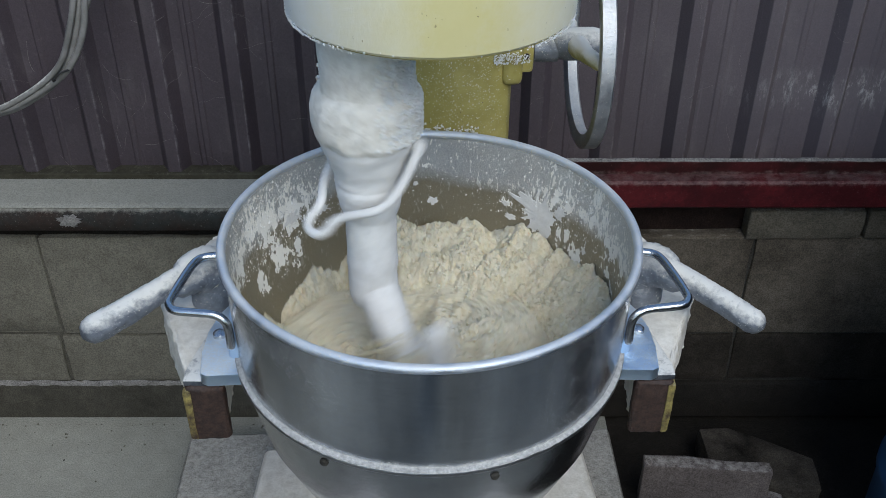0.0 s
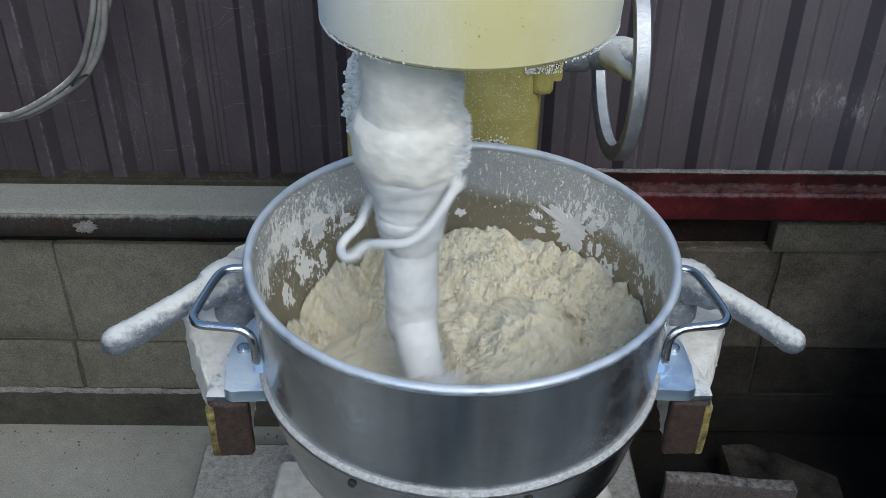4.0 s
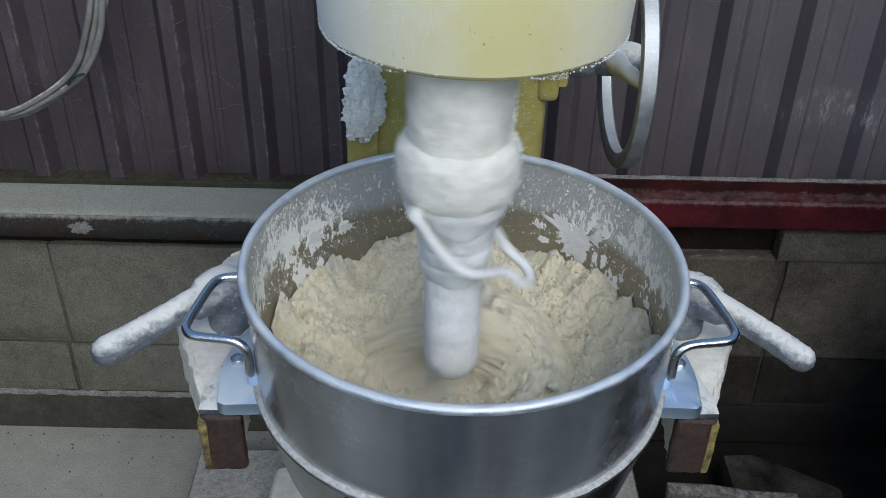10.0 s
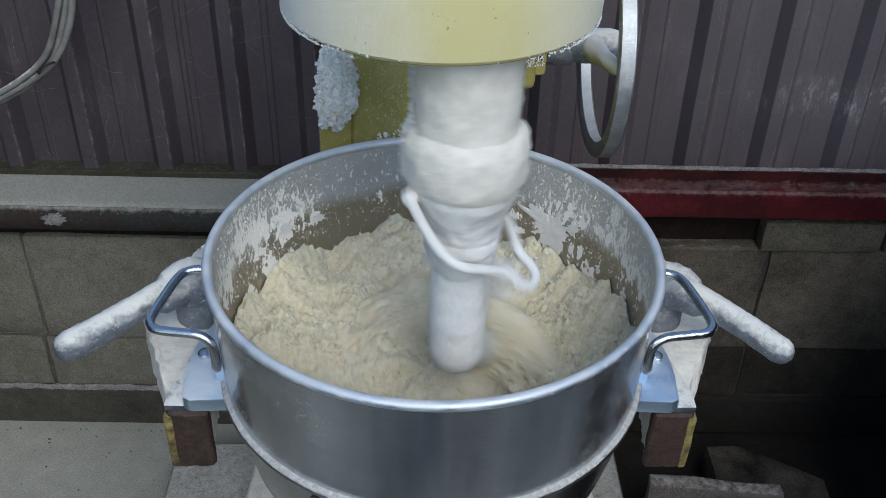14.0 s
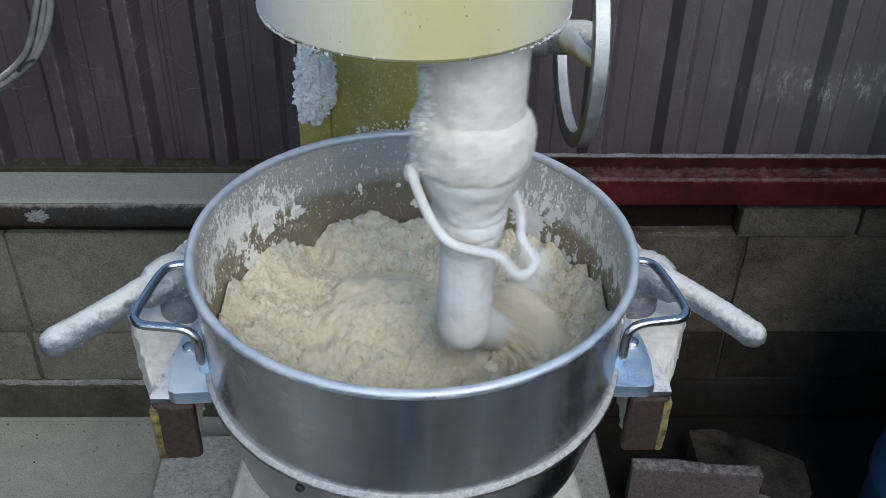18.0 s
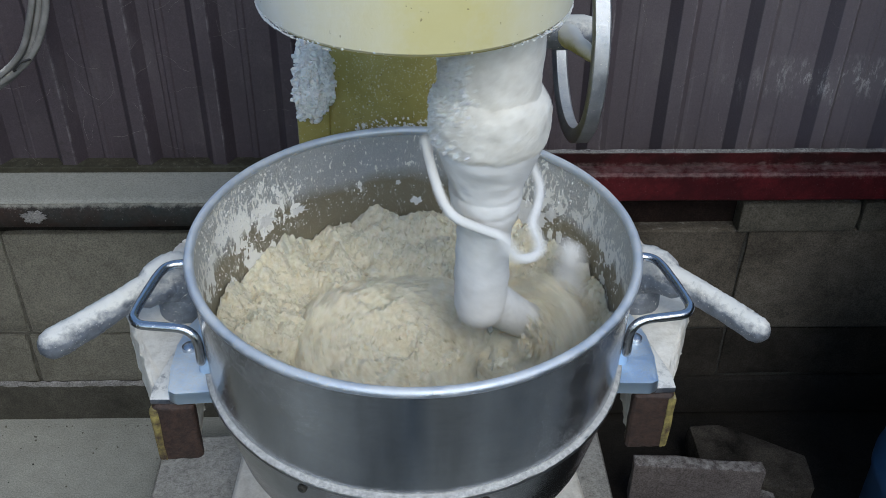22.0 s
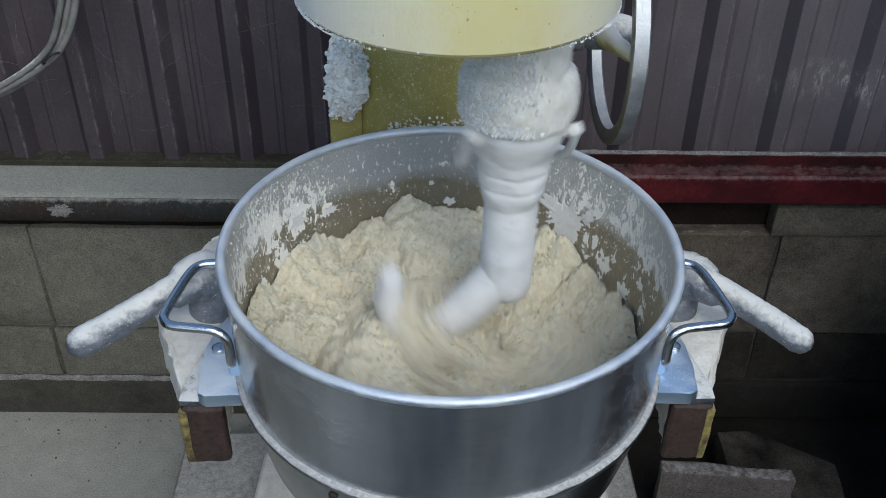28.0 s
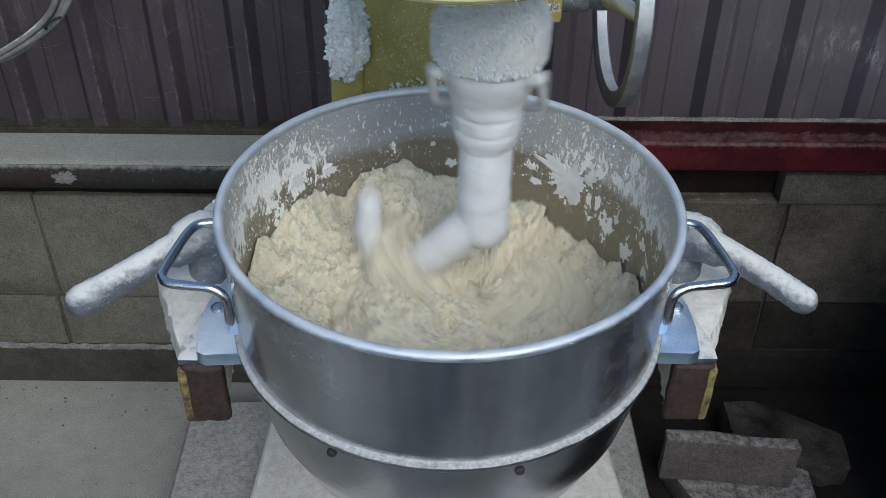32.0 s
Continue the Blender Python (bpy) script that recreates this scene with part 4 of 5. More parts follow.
        part("pivot", lathe([(0.0, -0.085), (0.02, -0.088), (0.027, -0.10), (0.028, -0.142)], 24, at=(s * 0.235, 0.078)), IRON_DUSTY, lv)
    # base
    part("base_plate", roughen(box(-0.462, 0.372, -0.42, 0.60, -0.931, -0.875, 0.012, 3), 30, 0.002, 4), BASE, mx, "broad base plate under trodden flour")
    part("pedestal", box(-0.16, 0.16, 0.27, 0.55, -0.876, -0.80, 0.02, 3), BASE, mx)
    for s in (-1, 1):
        out = [(s * 0.12, 0.50), (s * 0.30, 0.52), (s * 0.335, 0.10), (s * 0.34, -0.36), (s * 0.22, -0.36), (s * 0.16, 0.10)][::s]
        part("foot", roughen(prism(out, -0.876, -0.835, 0.015, 3), 40, 0.002, 2), FLOUR_CAKE, mx, "cast foot white with flour")
    return mx


DRUM_X = 0.897


def build_surroundings():
    rnd = random.Random(3)
    # caked flour on the column's slide
    pile = thing("flour_crust", "heap of caked white flour stuck to the mixer column", "flour", MIX)
    heap = lump(1.0, 5, 0.22, 2.6, 9, 1.0)
    for v in heap.verts:
        v.co = Vector((-0.105 + v.co.x * 0.0215 - 0.006 * (v.co.z < -0.2) * v.co.z ** 2, 0.274 + v.co.y * 0.020, 0.024 + v.co.z * 0.046))
    part("clod", roughen(heap, 160, 0.0035), FLOUR_GRAIN, pile, "packed flour under the clumps")
    heap_at = [(v.co.copy(), v.normal.copy()) for v in pile.children[0].data.vertices]
    places = []
    for k in range(2600):
        q, nrm = rnd.choice(heap_at)
        if nrm.y > 0.3:
            continue
        q = q + nrm * 0.0012 * rnd.random()
        places.append((q.x, q.y, q.z, rnd.choice((0.0009, 0.0012, 0.0017, 0.0024, 0.0034))))
    part("crust", grains(places, rnd, 0.9), FLOUR_GRAIN, pile, "powdery flour clumps")
    places = [(rnd.uniform(-0.062, 0.064), 0.2655 - 0.016 * rnd.random(), -0.040 + 0.017 * rnd.random() ** 1.6 * (0.6 + 0.6 * math.sin(1.2 + k * 0.004)), rnd.choice((0.0008, 0.0012, 0.0018))) for k in range(1300)]
    part("ridge", grains(places, rnd, 0.9), FLOUR_GRAIN, pile, "ridge of flour at the column foot")
    places = []
    for _ in range(3600):
        x, z = -0.07 + 0.16 * rnd.random() ** 0.8, -0.03 + 0.23 * rnd.random() ** 0.8
        places.append((x, 0.2665 + 1.1 * max(0, abs(x) - 0.04) ** 1.6 , z, 0.0003 + 0.0009 * rnd.random() ** 3))
    bm = grains(places, rnd)
    tagged(part("specks", bm, CRUMB, pile, "crumbs of flour sticking to the paint"), kind="stuff")
    places = []
    for _ in range(120):
        x, z = -0.118 + 0.20 * rnd.random() ** 1.3, -0.03 + 0.16 * rnd.random() ** 1.6
        places.append((x, 0.2663 + 1.1 * max(0, abs(x) - 0.04) ** 1.6, z, 0.0003 + 0.0006 * rnd.random() ** 3))
    tagged(part("grime", grains(places, rnd), RUST, pile, "dark specks of grease and dirt"), kind="stuff")
    # flour lying on the boss and the shaft bracket
    places = []
    for _ in range(420):
        u = rnd.random() ** 2.6
        places.append((0.084 + 0.040 * u + rnd.uniform(-0.004, 0.004), 0.2745 + 0.012 * max(0, u - 0.55) - 0.004 * rnd.random(), 0.052 + 0.020 * rnd.random() * (1 - 0.6 * u), 0.0004 + 0.0010 * rnd.random() ** 2))
    tagged(part("boss_flour", grains(places, rnd, 0.8), FLOUR_GRAIN, pile, "clumps of flour on the boss"), kind="stuff")
    # hanging cable
    cab = thing("power_cable", "looped grey cable hanging on the wall, dusty", "cable")
    L = [(-0.528, 0.765, 1.122), (-0.532, 0.75, 1.105), (-0.535, 0.690, 1.06), (-0.545, 0.674, 0.94), (-0.565, 0.668, 0.865), (-0.600, 0.668, 0.797), (-0.665, 0.668, 0.748), (-0.735, 0.672, 0.722), (-0.82, 0.68, 0.728), (-0.92, 0.70, 0.81), (-0.97, 0.73, 1.0), (-0.98, 0.765, 1.122)]
    for k, (dx, dy, dz, r) in enumerate(((0, 0, 0, 0.0062), (0.009, -0.006, 0.005, 0.0055), (-0.004, -0.009, 0.009, 0.005), (0.013, 0.004, 0.012, 0.0055))):
        part("strand", tube([(x + dx * (1 + 0.5 * math.sin(i * 1.7 + k)), y + dy, z + dz * (1 + 0.6 * math.sin(i * 1.1 + k))) for i, (x, y, z) in enumerate(L)], r, 10, steps=7), CABLE, cab)
    part("tie", tube([(-0.611, 0.650, 0.793), (-0.596, 0.650, 0.806), (-0.585, 0.660, 0.806), (-0.594, 0.678, 0.796), (-0.608, 0.672, 0.786), (-0.612, 0.652, 0.791)], 0.002, 6), BLACK, cab, "black tie")
    # spare bricks on the wall's top
    for x0, x1 in ((0.577, 0.790), (0.796, 1.005), (1.012, 1.045)):
        bm = box(x0, x1, WALL_Y - 0.008, WALL_Y + 0.028, 0.4505, 0.512, 0.004)
        roughen(bm, 30, 0.002, 2)
        b = mesh_ob("concrete_brick", bm, BRICK)
        tagged(b, "small grey concrete brick laid on the block wall", "brick", "bricks on the wall top")
    # broken slabs on the floor
    def slab(name, label, mat, pts, thick, at):
        bm = prism(pts, 0, thick, 0.004)
        roughen(bm, 25, 0.003, 2)
        ob = mesh_ob(name, bm, mat)
        ob.matrix_basis = at
        tagged(ob, label, "concrete slab", "broken slabs by the mixer")

    slab("concrete_slab", "pinkish grey concrete slab lying on rubble", PINK_SLAB, [(0, 0), (0.228, 0), (0.228, 0.026), (0, 0.026)], 0.100, pose(0.379, 0.430, 0.041, 0, 0, -5))
    slab("concrete_slab", "dark broken concrete slab leaning on the floor", DARK_SLAB, [(0, 0), (0.16, -0.06), (0.205, -0.05), (0.21, 0.03), (0.06, 0.10), (0.0, 0.09)], 0.052, pose(0.52, 0.50, 0.02, 0, 5, 0))
    slab("concrete_slab", "grey rubble slab under another slab", PINK_SLAB, [(0, 0), (0.20, 0.0), (0.215, 0.13), (-0.045, 0.14)], 0.052, pose(0.450, 0.335, -0.012, 0, 0, 4))
    # grit swept along the wall's foot
    places = []
    for _ in range(350):
        y = WALL_Y - 0.03 - 0.35 * rnd.random() ** 2.5
        places.append((rnd.uniform(-1.0, -0.12), y, 0.001, 0.0006 + 0.0022 * rnd.random() ** 4))
    tagged(mesh_ob("floor_grit", grains(places, rnd), BLOCK), "grit and crumbs swept along the wall foot", "grit", kind="stuff")
    places = [(rnd.uniform(-1.0, -0.12), WALL_Y - 0.025 - 0.5 * rnd.random() ** 1.5, 0.001, 0.0006 + 0.0016 * rnd.random() ** 4) for _ in range(50)]
    tagged(mesh_ob("floor_dirt_crumbs", grains(places, rnd), SOIL_SHADE), "dark crumbs of dirt on the cement floor", "dirt", kind="stuff")
    # blue drum beside the mixer
    dr = thing("plastic_drum", "dark blue plastic drum beside the wall", "drum", pose(DRUM_X, 0.33, -0.012))
    prof = [(0, 0), (0.126, 0), (0.135, 0.02), (0.137, 0.20), (0.142, 0.21), (0.142, 0.23), (0.137, 0.24), (0.137, 0.46), (0.142, 0.47), (0.142, 0.49), (0.137, 0.50), (0.134, 0.66), (0.12, 0.70), (0, 0.70)]
    part("body", lathe(prof, 64), BLUE, dr)
    # splash on the ledge
    sp = mesh_ob("flour_splash", lump(0.0145, 4, 0.8, 3.0, 4, 0.9), LEDGE_DUST)
    sp.matrix_basis = pose(-0.650, 0.6635, 0.515) @ Matrix.Diagonal((1.2, 0.12, 0.75, 1))
    tagged(sp, "white flour splash stuck on the dark ledge", "flour splash")
    # cobwebs
    web = thing("cobweb", "dusty cobweb threads on the brown sheet wall", "cobweb")
    for _ in range(150):
        x, z = rnd.uniform(-0.85, 0.85), rnd.uniform(0.58, 1.05)
        if 0.3 < x and rnd.random() < 0.6:
            continue
        n = rnd.randint(3, 4)
        p = [(x, SHEET_Y - 0.022, z)]
        a = rnd.uniform(0, 6.28)
        for _ in range(n):
            a += rnd.uniform(-0.5, 0.5)
            x, z = x + 0.015 * math.cos(a), z + 0.015 * math.sin(a)
            p.append((x, SHEET_Y - 0.023 - rnd.uniform(0, 0.004), z))
        part("thread", tube(p, rnd.uniform(0.00008, 0.00017), 4, cap=False, steps=4), WEB, web)


P_ORBIT, P_SPIN = 1.921, 0.56773
T_FRONT, T_BAIL, R_ORBIT, X_ORBIT = 0.466, 0.478, 0.0600, 0.003


def orbit(t):
    """Angle of the hook's axis about the bowl's, in degrees: -90 is nearest to the front."""
    return -90 + 360 * (t - T_FRONT) / P_ORBIT


def spin(t):
    return -360 * (t - T_BAIL) / P_SPIN


def build_sleeve():
    sl = thing("drive_sleeve", "flour-crusted drive sleeve circling under the mixer head", "mixer drive")
    rnd = random.Random(21)
    part("sleeve", roughen(lathe(dense([(0.0, 0.228), (0.041, 0.228), (0.0405, 0.16), (0.041, 0.140)], 0.004), 72), 45, 0.0014), FLOUR_CAKE, sl, "round sleeve smooth with packed flour")
    prof = [(0.040, 0.156), (0.046, 0.151), (0.0485, 0.146), (0.0500, 0.138), (0.0500, 0.124), (0.0490, 0.114), (0.0465, 0.108), (0.036, 0.1065)]
    part("collar", roughen(lathe(dense(prof, 0.0025), 90), 60, 0.0016), FLOUR_CAKE, sl, "packed flour collar")
    places = []
    # the side that faces the bowl's middle is grainy
    for _ in range(2600):
        a, z = math.pi + rnd.uniform(-1.5, 1.5) * rnd.random() ** 0.4, 0.112 + 0.105 * rnd.random()
        r = 0.0488 - 0.0068 * min(1, max(0, (z - 0.146) / 0.010))
        places.append((r * math.cos(a), r * math.sin(a), z, rnd.uniform(0.0011, 0.0025)))
    tagged(part("crust_grain", grains(places, rnd, 0.8, 1.3), FLOUR_GRAIN, sl, "rice-like grains of caked flour"), kind="stuff")
    sl.matrix_basis = MIX
    return sl


def build_hook():
    hk = thing("dough_hook", "white flour-coated dough hook with a wire bail", "dough hook")
    prof = [(0.028, 0.1085), (0.0450, 0.1075), (0.0440, 0.100), (0.0405, 0.091), (0.0370, 0.082), (0.0365, 0.080), (0.0340, 0.074), (0.0325, 0.068), (0.0318, 0.062), (0.0310, 0.0605), (0.0310, 0.0585), (0.0314, 0.057), (0.0305, 0.046), (0.0297, 0.0445), (0.0297, 0.0425), (0.0300, 0.041), (0.0285, 0.033), (0.026, 0.026), (0.0245, 0.022)]
    part("socket", roughen(lathe(dense(prof, 0.003), 64), 50, 0.0014), FLOUR_SMOOTH, hk, "stepped socket smooth with flour paste")
    part("shaft", roughen(lathe(dense([(0.0245, 0.045), (0.0245, -0.02), (0.0252, -0.030), (0.0252, -0.036), (0.0245, -0.040), (0.0245, -0.068), (0.022, -0.079), (0.015, -0.086), (0.0, -0.089)], 0.004), 40), 90, 0.0007), FLOUR_SMOOTH, hk, "round shaft smooth with flour paste")
    part("hook_arm", tube([(0, 0, -0.055, 0.022), (0.026, 0, -0.085, 0.0205), (0.060, 0.0, -0.117, 0.0185), (0.084, 0, -0.126, 0.0175)], 0.02, 22), FLOUR_SMOOTH, hk, "curved hook arm coated in flour")
    part("hook_tip", roughen(tube([(0.078, 0, -0.124, 0.0178), (0.096, 0, -0.120, 0.0165), (0.109, 0, -0.101, 0.0150), (0.113, 0, -0.078, 0.0135), (0.111, 0, -0.052, 0.0115)], 0.02, 28, steps=10), 60, 0.0022), FLOUR_SMOOTH, hk, "upturned hook tip white with flour")
    side = [(0.0455, 0.027, 0.107), (0.0475, 0.012, 0.083), (0.0485, -0.004, 0.065), (0.0450, -0.018, 0.055), (0.0320, -0.032, 0.048), (0.0185, -0.042, 0.041), (0.0150, -0.049, 0.036), (0.0145, -0.056, 0.030), (0.0095, -0.0625, 0.0255)]
    part("bail", tube([(-x, y, z) for x, y, z in side] + [(0, -0.0645, 0.0240)] + side[::-1], 0.0043, 12), FLOUR_SMOOTH, hk, "bent wire bail thick with flour")
    for q in (-1, 1):
        part("lug", roughen(lump(0.0068, 3, 0.2, 2.0, 5 + q, 1.0), 80, 0.001), FLOUR_SMOOTH, hk).location = (q * 0.0435, 0.027, 0.105)
    hk.matrix_basis = MIX
    return hk


def field(height, r0, r1, n, m):
    """A ring-shaped sheet of dough from the height at each place, with a skirt below."""
    bm = bmesh.new()
    rings = []
    for j in range(m + 1):
        r = r0 + (r1 - r0) * j / m
        rings.append([bm.verts.new((r * math.cos(2 * math.pi * i / n), r * math.sin(2 * math.pi * i / n), height(r * math.cos(2 * math.pi * i / n), r * math.sin(2 * math.pi * i / n)))) for i in range(n)])
    if r0 > 0.001:
        rings.insert(0, [bm.verts.new((v.co.x, v.co.y, -0.19)) for v in rings[0]])
    rings.append([bm.verts.new((v.co.x * 0.95, v.co.y * 0.95, -0.19)) for v in rings[-1]])
    for a, b_ in zip(rings, rings[1:]):
        for i in range(n):
            k = (i + 1) % n
            bm.faces.new((a[i], b_[i], b_[k], a[k]))
    bmesh.ops.remove_doubles(bm, verts=bm.verts[:], dist=1e-6)
    bmesh.ops.recalc_face_normals(bm, faces=bm.faces[:])
    return bm


def flakes(p):
    """Broken, angular edges of torn dough."""
    h = 0
    for size, deep in ((52, 0.0075), (125, 0.0050)):
        q = p * size + 0.6 * Vector((noise.noise(p * size * 0.7), noise.noise(p * size * 0.7 + Vector((9, 2, 0))), 0))
        d = noise.voronoi(q)[0]
        h += deep * min(0.5, d[1] - d[0]) + 0.5 * deep * (noise.cell(q * 0.8) - 0.5)
    return h - 0.003


def bank(x, y):
    """Height of the dough that lies against the wall."""
    r = math.hypot(x, y)
    p = Vector((x, y, 0))
    up = (r - 0.10) / 0.095
    h = -0.146 + 0.044 * up ** 0.8 if up > 0 else -0.146
    h += 0.022 * noise.fractal(p * 11, 0.6, 2, 3) + 0.009 * noise.fractal(p * 38 + Vector((4, 1, 0)), 0.6, 2, 4)
    return h + 0.003 * noise.turbulence(p * 130, 3, True) + 0.42 * flakes(p)


SEGMENTS = 24
STEP = 360 / SEGMENTS


def bank_segment(k):
    """One segment of the banked dough; it overlaps its neighbours and sinks towards its own sides."""
    bm = bmesh.new()
    n, m, over = 40, 76, 0.32
    grid = []
    for i in range(n + 1):
        u = -over + (1 + 2 * over) * i / n
        a = radians(STEP * (k + u))
        sink = 0.012 * max(0.0, -u / over, (u - 1) / over) ** 1.5
        row = []
        for j in range(m + 1):
            r = 0.080 + 0.1135 * j / m
            x, y = r * math.cos(a), r * math.sin(a)
            row.append(bm.verts.new((x, y, bank(x, y) - sink)))
        grid.append(row)
    for a, b_ in zip(grid, grid[1:]):
        for j in range(m):
            bm.faces.new((a[j], a[j + 1], b_[j + 1], b_[j]))
    edge = [row[0] for row in grid] + grid[-1][1:] + [row[-1] for row in grid[-2::-1]] + grid[0][-2:0:-1]
    low = [bm.verts.new((v.co.x * 0.80, v.co.y * 0.80, -0.190)) for v in edge]
    for i in range(len(edge)):
        q = (i + 1) % len(edge)
        bm.faces.new((edge[i], edge[q], low[q], low[i]))
    bmesh.ops.recalc_face_normals(bm, faces=bm.faces[:])
    return bm


def heave(k, t):
    """Height of a segment at a time: lifted before the hook, dug out behind it, then filled again."""
    d = (STEP * (k + 0.5) - orbit(t) + 180) % 360 - 180
    e = (d + 24 + 180) % 360 - 180
    dug = 0.054 * (0.85 + 0.35 * math.cos(radians(STEP * k - 150))) * math.exp(-(e / (30 if e > 0 else 54)) ** 2)
    return 0.014 * math.exp(-((d - 58) / 36) ** 2) - dug + 0.004 * math.sin(0.9 * t + 2.4 * k)


def swirl(x, y):
    """Height of the turning dough: a heap opposite the hook and a furrow behind it; the hook is on the +x side."""
    p = Vector((x, y, 0))
    r, a = math.hypot(x, y), math.atan2(y, x)
    h = -0.143 + 0.040 * math.exp(-((x + 0.062) ** 2 + (y - 0.03) ** 2) / 0.0050) - 0.034 * math.exp(-((x - 0.088) ** 2 + (y + 0.018) ** 2) / 0.0050)
    h += 0.016 * math.exp(-((x - 0.045) ** 2 + (y - 0.075) ** 2) / 0.0022)
    arms = math.sin(3 * a + 42 * r)
    h += 0.004 * arms * min(1, r / 0.04) + 0.012 * noise.fractal(p * 16, 0.6, 2, 3) + 0.005 * noise.fractal(p * 55, 0.6, 2, 4) + 0.25 * flakes(p)
    return h - max(0, r - 0.112) * 1.1


def wave_sheet():
    """The dough that turns with the hook: a soft mound over the arm, hollow on both sides."""
    bm = bmesh.new()
    n, m = 240, 36
    grid = []
    for i in range(n):
        a = 360 * i / n
        b_ = (a + 180) % 360 - 180
        rise = 0.066 * math.exp(-((b_ + 6) / 42) ** 2)
        dip = 0.030 * math.exp(-((b_ - 84) / 36) ** 2) + 0.024 * math.exp(-((b_ + 92) / 34) ** 2)
        row = []
        for j in range(m + 1):
            r = 0.0005 + 0.1245 * j / m
            x, y = r * math.cos(radians(a)), r * math.sin(radians(a))
            h = rise * math.exp(-((r - 0.095) / 0.042) ** 2) - dip * math.exp(-((r - 0.072) / 0.034) ** 2)
            ring = Vector((2.2 * math.cos(radians(a)), 2.2 * math.sin(radians(a)), r * 60))
            h += 0.0060 * noise.fractal(ring, 0.6, 2, 4) + 0.006 * noise.fractal(Vector((x, y, 0)) * 60, 0.6, 2, 4)
            row.append(bm.verts.new((x, y, -0.152 + h - 0.026 * max(0, (r - 0.106) / 0.019) ** 2)))
        grid.append(row)
    for i in range(n):
        a, b_ = grid[i], grid[(i + 1) % n]
        for j in range(m):
            bm.faces.new((a[j], a[j + 1], b_[j + 1], b_[j]))
    rim = [row[-1] for row in grid]
    low = [bm.verts.new((v.co.x * 0.85, v.co.y * 0.85, -0.19)) for v in rim]
    for i in range(n):
        k = (i + 1) % n
        bm.faces.new((rim[i], low[i], low[k], rim[k]))
    bmesh.ops.recalc_face_normals(bm, faces=bm.faces[:])
    return bm


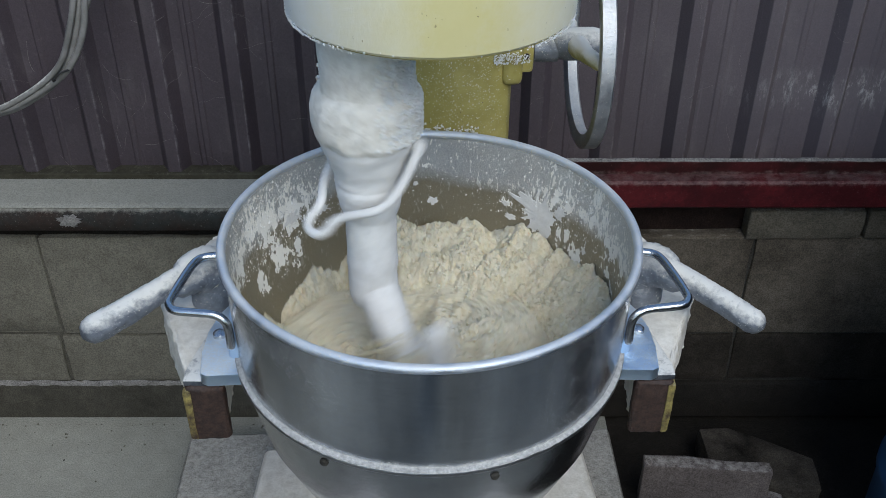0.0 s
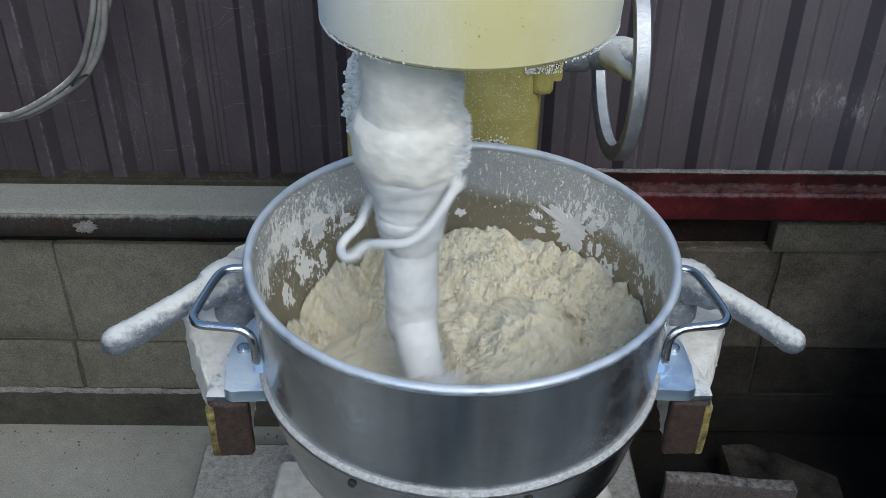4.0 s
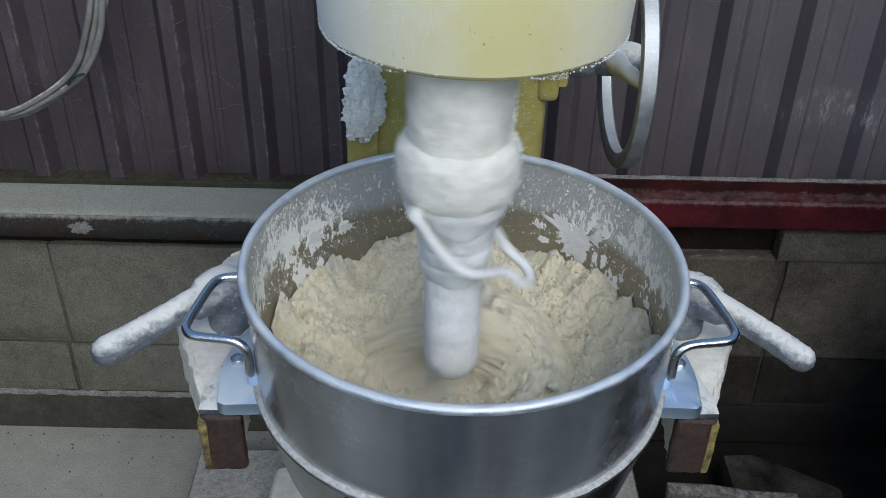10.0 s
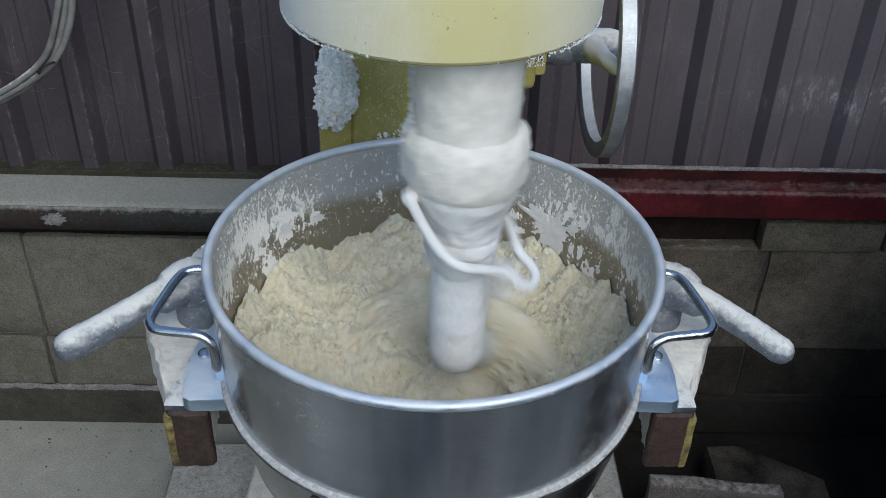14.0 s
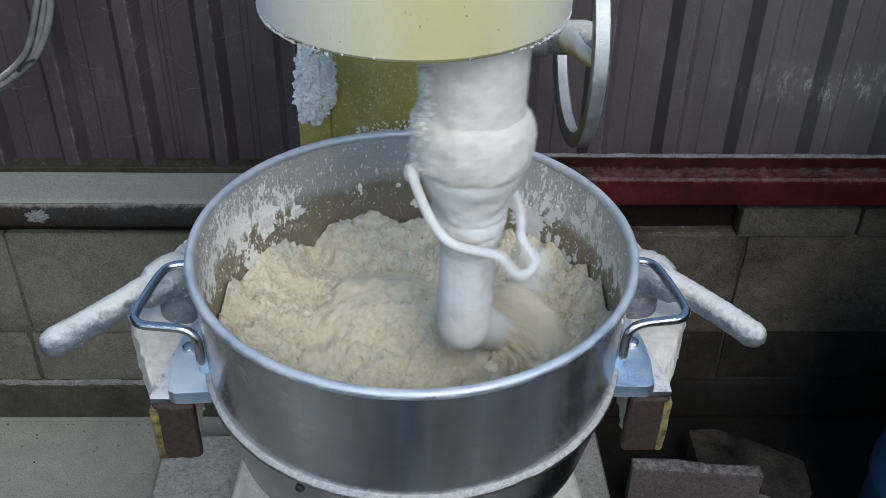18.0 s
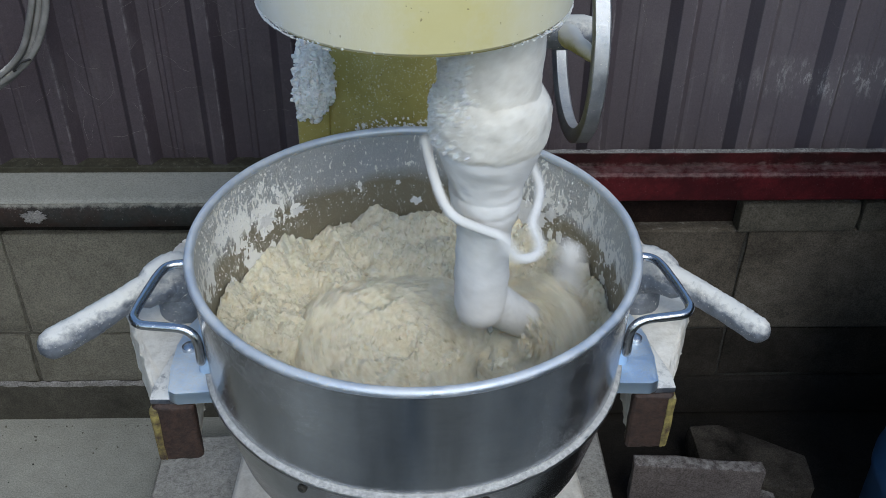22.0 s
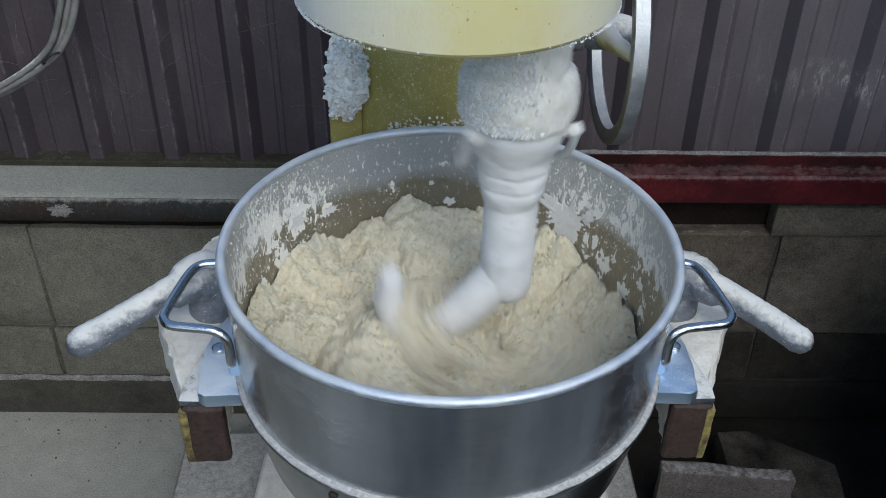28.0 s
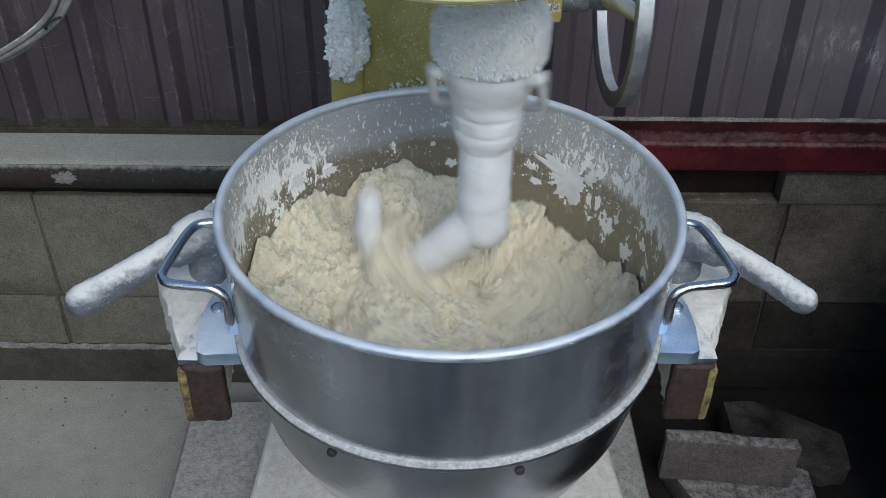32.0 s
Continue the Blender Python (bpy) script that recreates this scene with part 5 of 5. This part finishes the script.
def build_dough():
    rnd = random.Random(11)
    bed = thing("dough_bed", "damp dough packed on the bottom of the bowl", "dough", MIX)
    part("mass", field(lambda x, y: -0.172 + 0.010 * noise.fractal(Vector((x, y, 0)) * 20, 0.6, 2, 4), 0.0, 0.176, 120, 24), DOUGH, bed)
    rest = thing("dough_bank", "crumbly pale flour dough banked against the bowl wall", "dough", MIX)
    segments = []
    for k in range(SEGMENTS):
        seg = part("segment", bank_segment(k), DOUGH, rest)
        places = []
        for _ in range(300):
            r, a = 0.190 * math.sqrt(rnd.uniform(0.24, 1)), radians(STEP * (k + rnd.random()))
            x, y = r * math.cos(a), r * math.sin(a)
            places.append((x, y, bank(x, y) + 0.0001, rnd.choice((0.0008, 0.0010, 0.0012, 0.0015, 0.0020, 0.0027))))
        tagged(part("crumb_rest", grains(places, rnd, 0.5), DOUGH, seg), kind="stuff")
        segments.append(seg)

    turn = thing("dough_swirl", "loose floury dough churned round by the hook", "dough", MIX)
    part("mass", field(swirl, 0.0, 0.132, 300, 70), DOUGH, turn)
    places = []
    for _ in range(900):
        r, a = 0.12 * math.sqrt(rnd.uniform(0, 1)), rnd.uniform(0, 2 * math.pi)
        x, y = r * math.cos(a), r * math.sin(a)
        places.append((x, y, swirl(x, y) + 0.001, rnd.choice((0.0010, 0.0014, 0.0018, 0.0026))))
    tagged(part("crumb_rest", grains(places, rnd, 0.5), DOUGH, turn), kind="stuff")

    wave = thing("dough_wave", "mound of loose dough pushed round by the hook arm", "dough", MIX)
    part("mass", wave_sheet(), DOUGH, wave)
    for k in range(9):
        u = k / 8
        a = radians(38 - 84 * u)
        r = 0.096 - 0.012 * u + rnd.uniform(-0.016, 0.010)
        ob = part("lump", roughen(lump((0.013 - 0.003 * u) * rnd.uniform(0.8, 1.15), 3, 0.45, 2.0, k, 0.8), 120, 0.003), DOUGH, wave)
        ob.location = (r * math.cos(a), r * math.sin(a), -0.108 - 0.018 * abs(2 * u - 1) + rnd.uniform(-0.006, 0.006))
    places = []
    for _ in range(420):
        u = rnd.random()
        a, r = radians(55 - 110 * u), 0.105 - 0.030 * u + rnd.uniform(-0.040, 0.018)
        places.append((r * math.cos(a), r * math.sin(a), -0.122 + 0.055 * (1 - abs(2 * u - 1)) * rnd.random() ** 1.5, rnd.choice((0.0012, 0.0018, 0.0026, 0.004))))
    tagged(part("thrown_crumb", grains(places, rnd, 0.5), DOUGH, wave, "crumbs flung off the hook"), kind="stuff")

    clumps = []
    for i in range(5):
        c = mesh_ob("dough_clump", roughen(lump(rnd.uniform(0.004, 0.0065), 3, 0.5, 2.0, i, 0.55), 170, 0.0015), DOUGH)
        tagged(c, "lump of pale dough tumbling in the bowl", "dough lump", "lumps of tumbling dough")
        clumps.append((c, rnd.uniform(0.075, 0.145), rnd.uniform(0, 360), rnd.uniform(0.25, 0.6)))
    return segments, turn, wave, clumps


build_setting()
build_bowl()
build_mixer()
SLEEVE = build_sleeve()
HOOK = build_hook()
BANK, SWIRL, WAVE, CLUMPS = build_dough()
build_surroundings()


def motions():
    rows = []
    for i in range(321):
        t = i / 10
        a = radians(orbit(t))
        rows.append((t, MIX @ pose(X_ORBIT + R_ORBIT * math.cos(a), R_ORBIT * math.sin(a), 0, 0, 0, spin(t))))
    walk(HOOK, rows)
    walk(WAVE, rows)
    rows = []
    for i in range(321):
        a = radians(orbit(i / 10))
        rows.append((i / 10, MIX @ pose(X_ORBIT + R_ORBIT * math.cos(a), R_ORBIT * math.sin(a), 0, 0, 0, orbit(i / 10))))
    walk(SLEEVE, rows)
    walk(SWIRL, [(i / 5, MIX @ pose(0, 0, 0, 0, 0, orbit(i / 5))) for i in range(161)])
    for k, seg in enumerate(BANK):
        a = radians(STEP * (k + 0.5))
        rows = []
        for i in range(321):
            h = heave(k, i / 10)
            inward = 0.10 * min(0.0, h)
            rows.append((i / 10, pose(inward * math.cos(a), inward * math.sin(a), h)))
        walk(seg, rows)
    for k, (c, r, start, pace) in enumerate(CLUMPS):
        rows = []
        for i in range(161):
            t = i / 5
            a = start + 187.4 * pace * t
            ar = radians(a)
            rr = r + 0.012 * math.sin(1.3 * t + k)
            z = -0.116 + 0.010 * math.sin(2.1 * t + 2 * k)
            rows.append((t, MIX @ pose(rr * math.cos(ar), rr * math.sin(ar), z, 14 * math.sin(1.7 * t + k), 12 * math.sin(1.1 * t), a)))
        walk(c, rows)


motions()
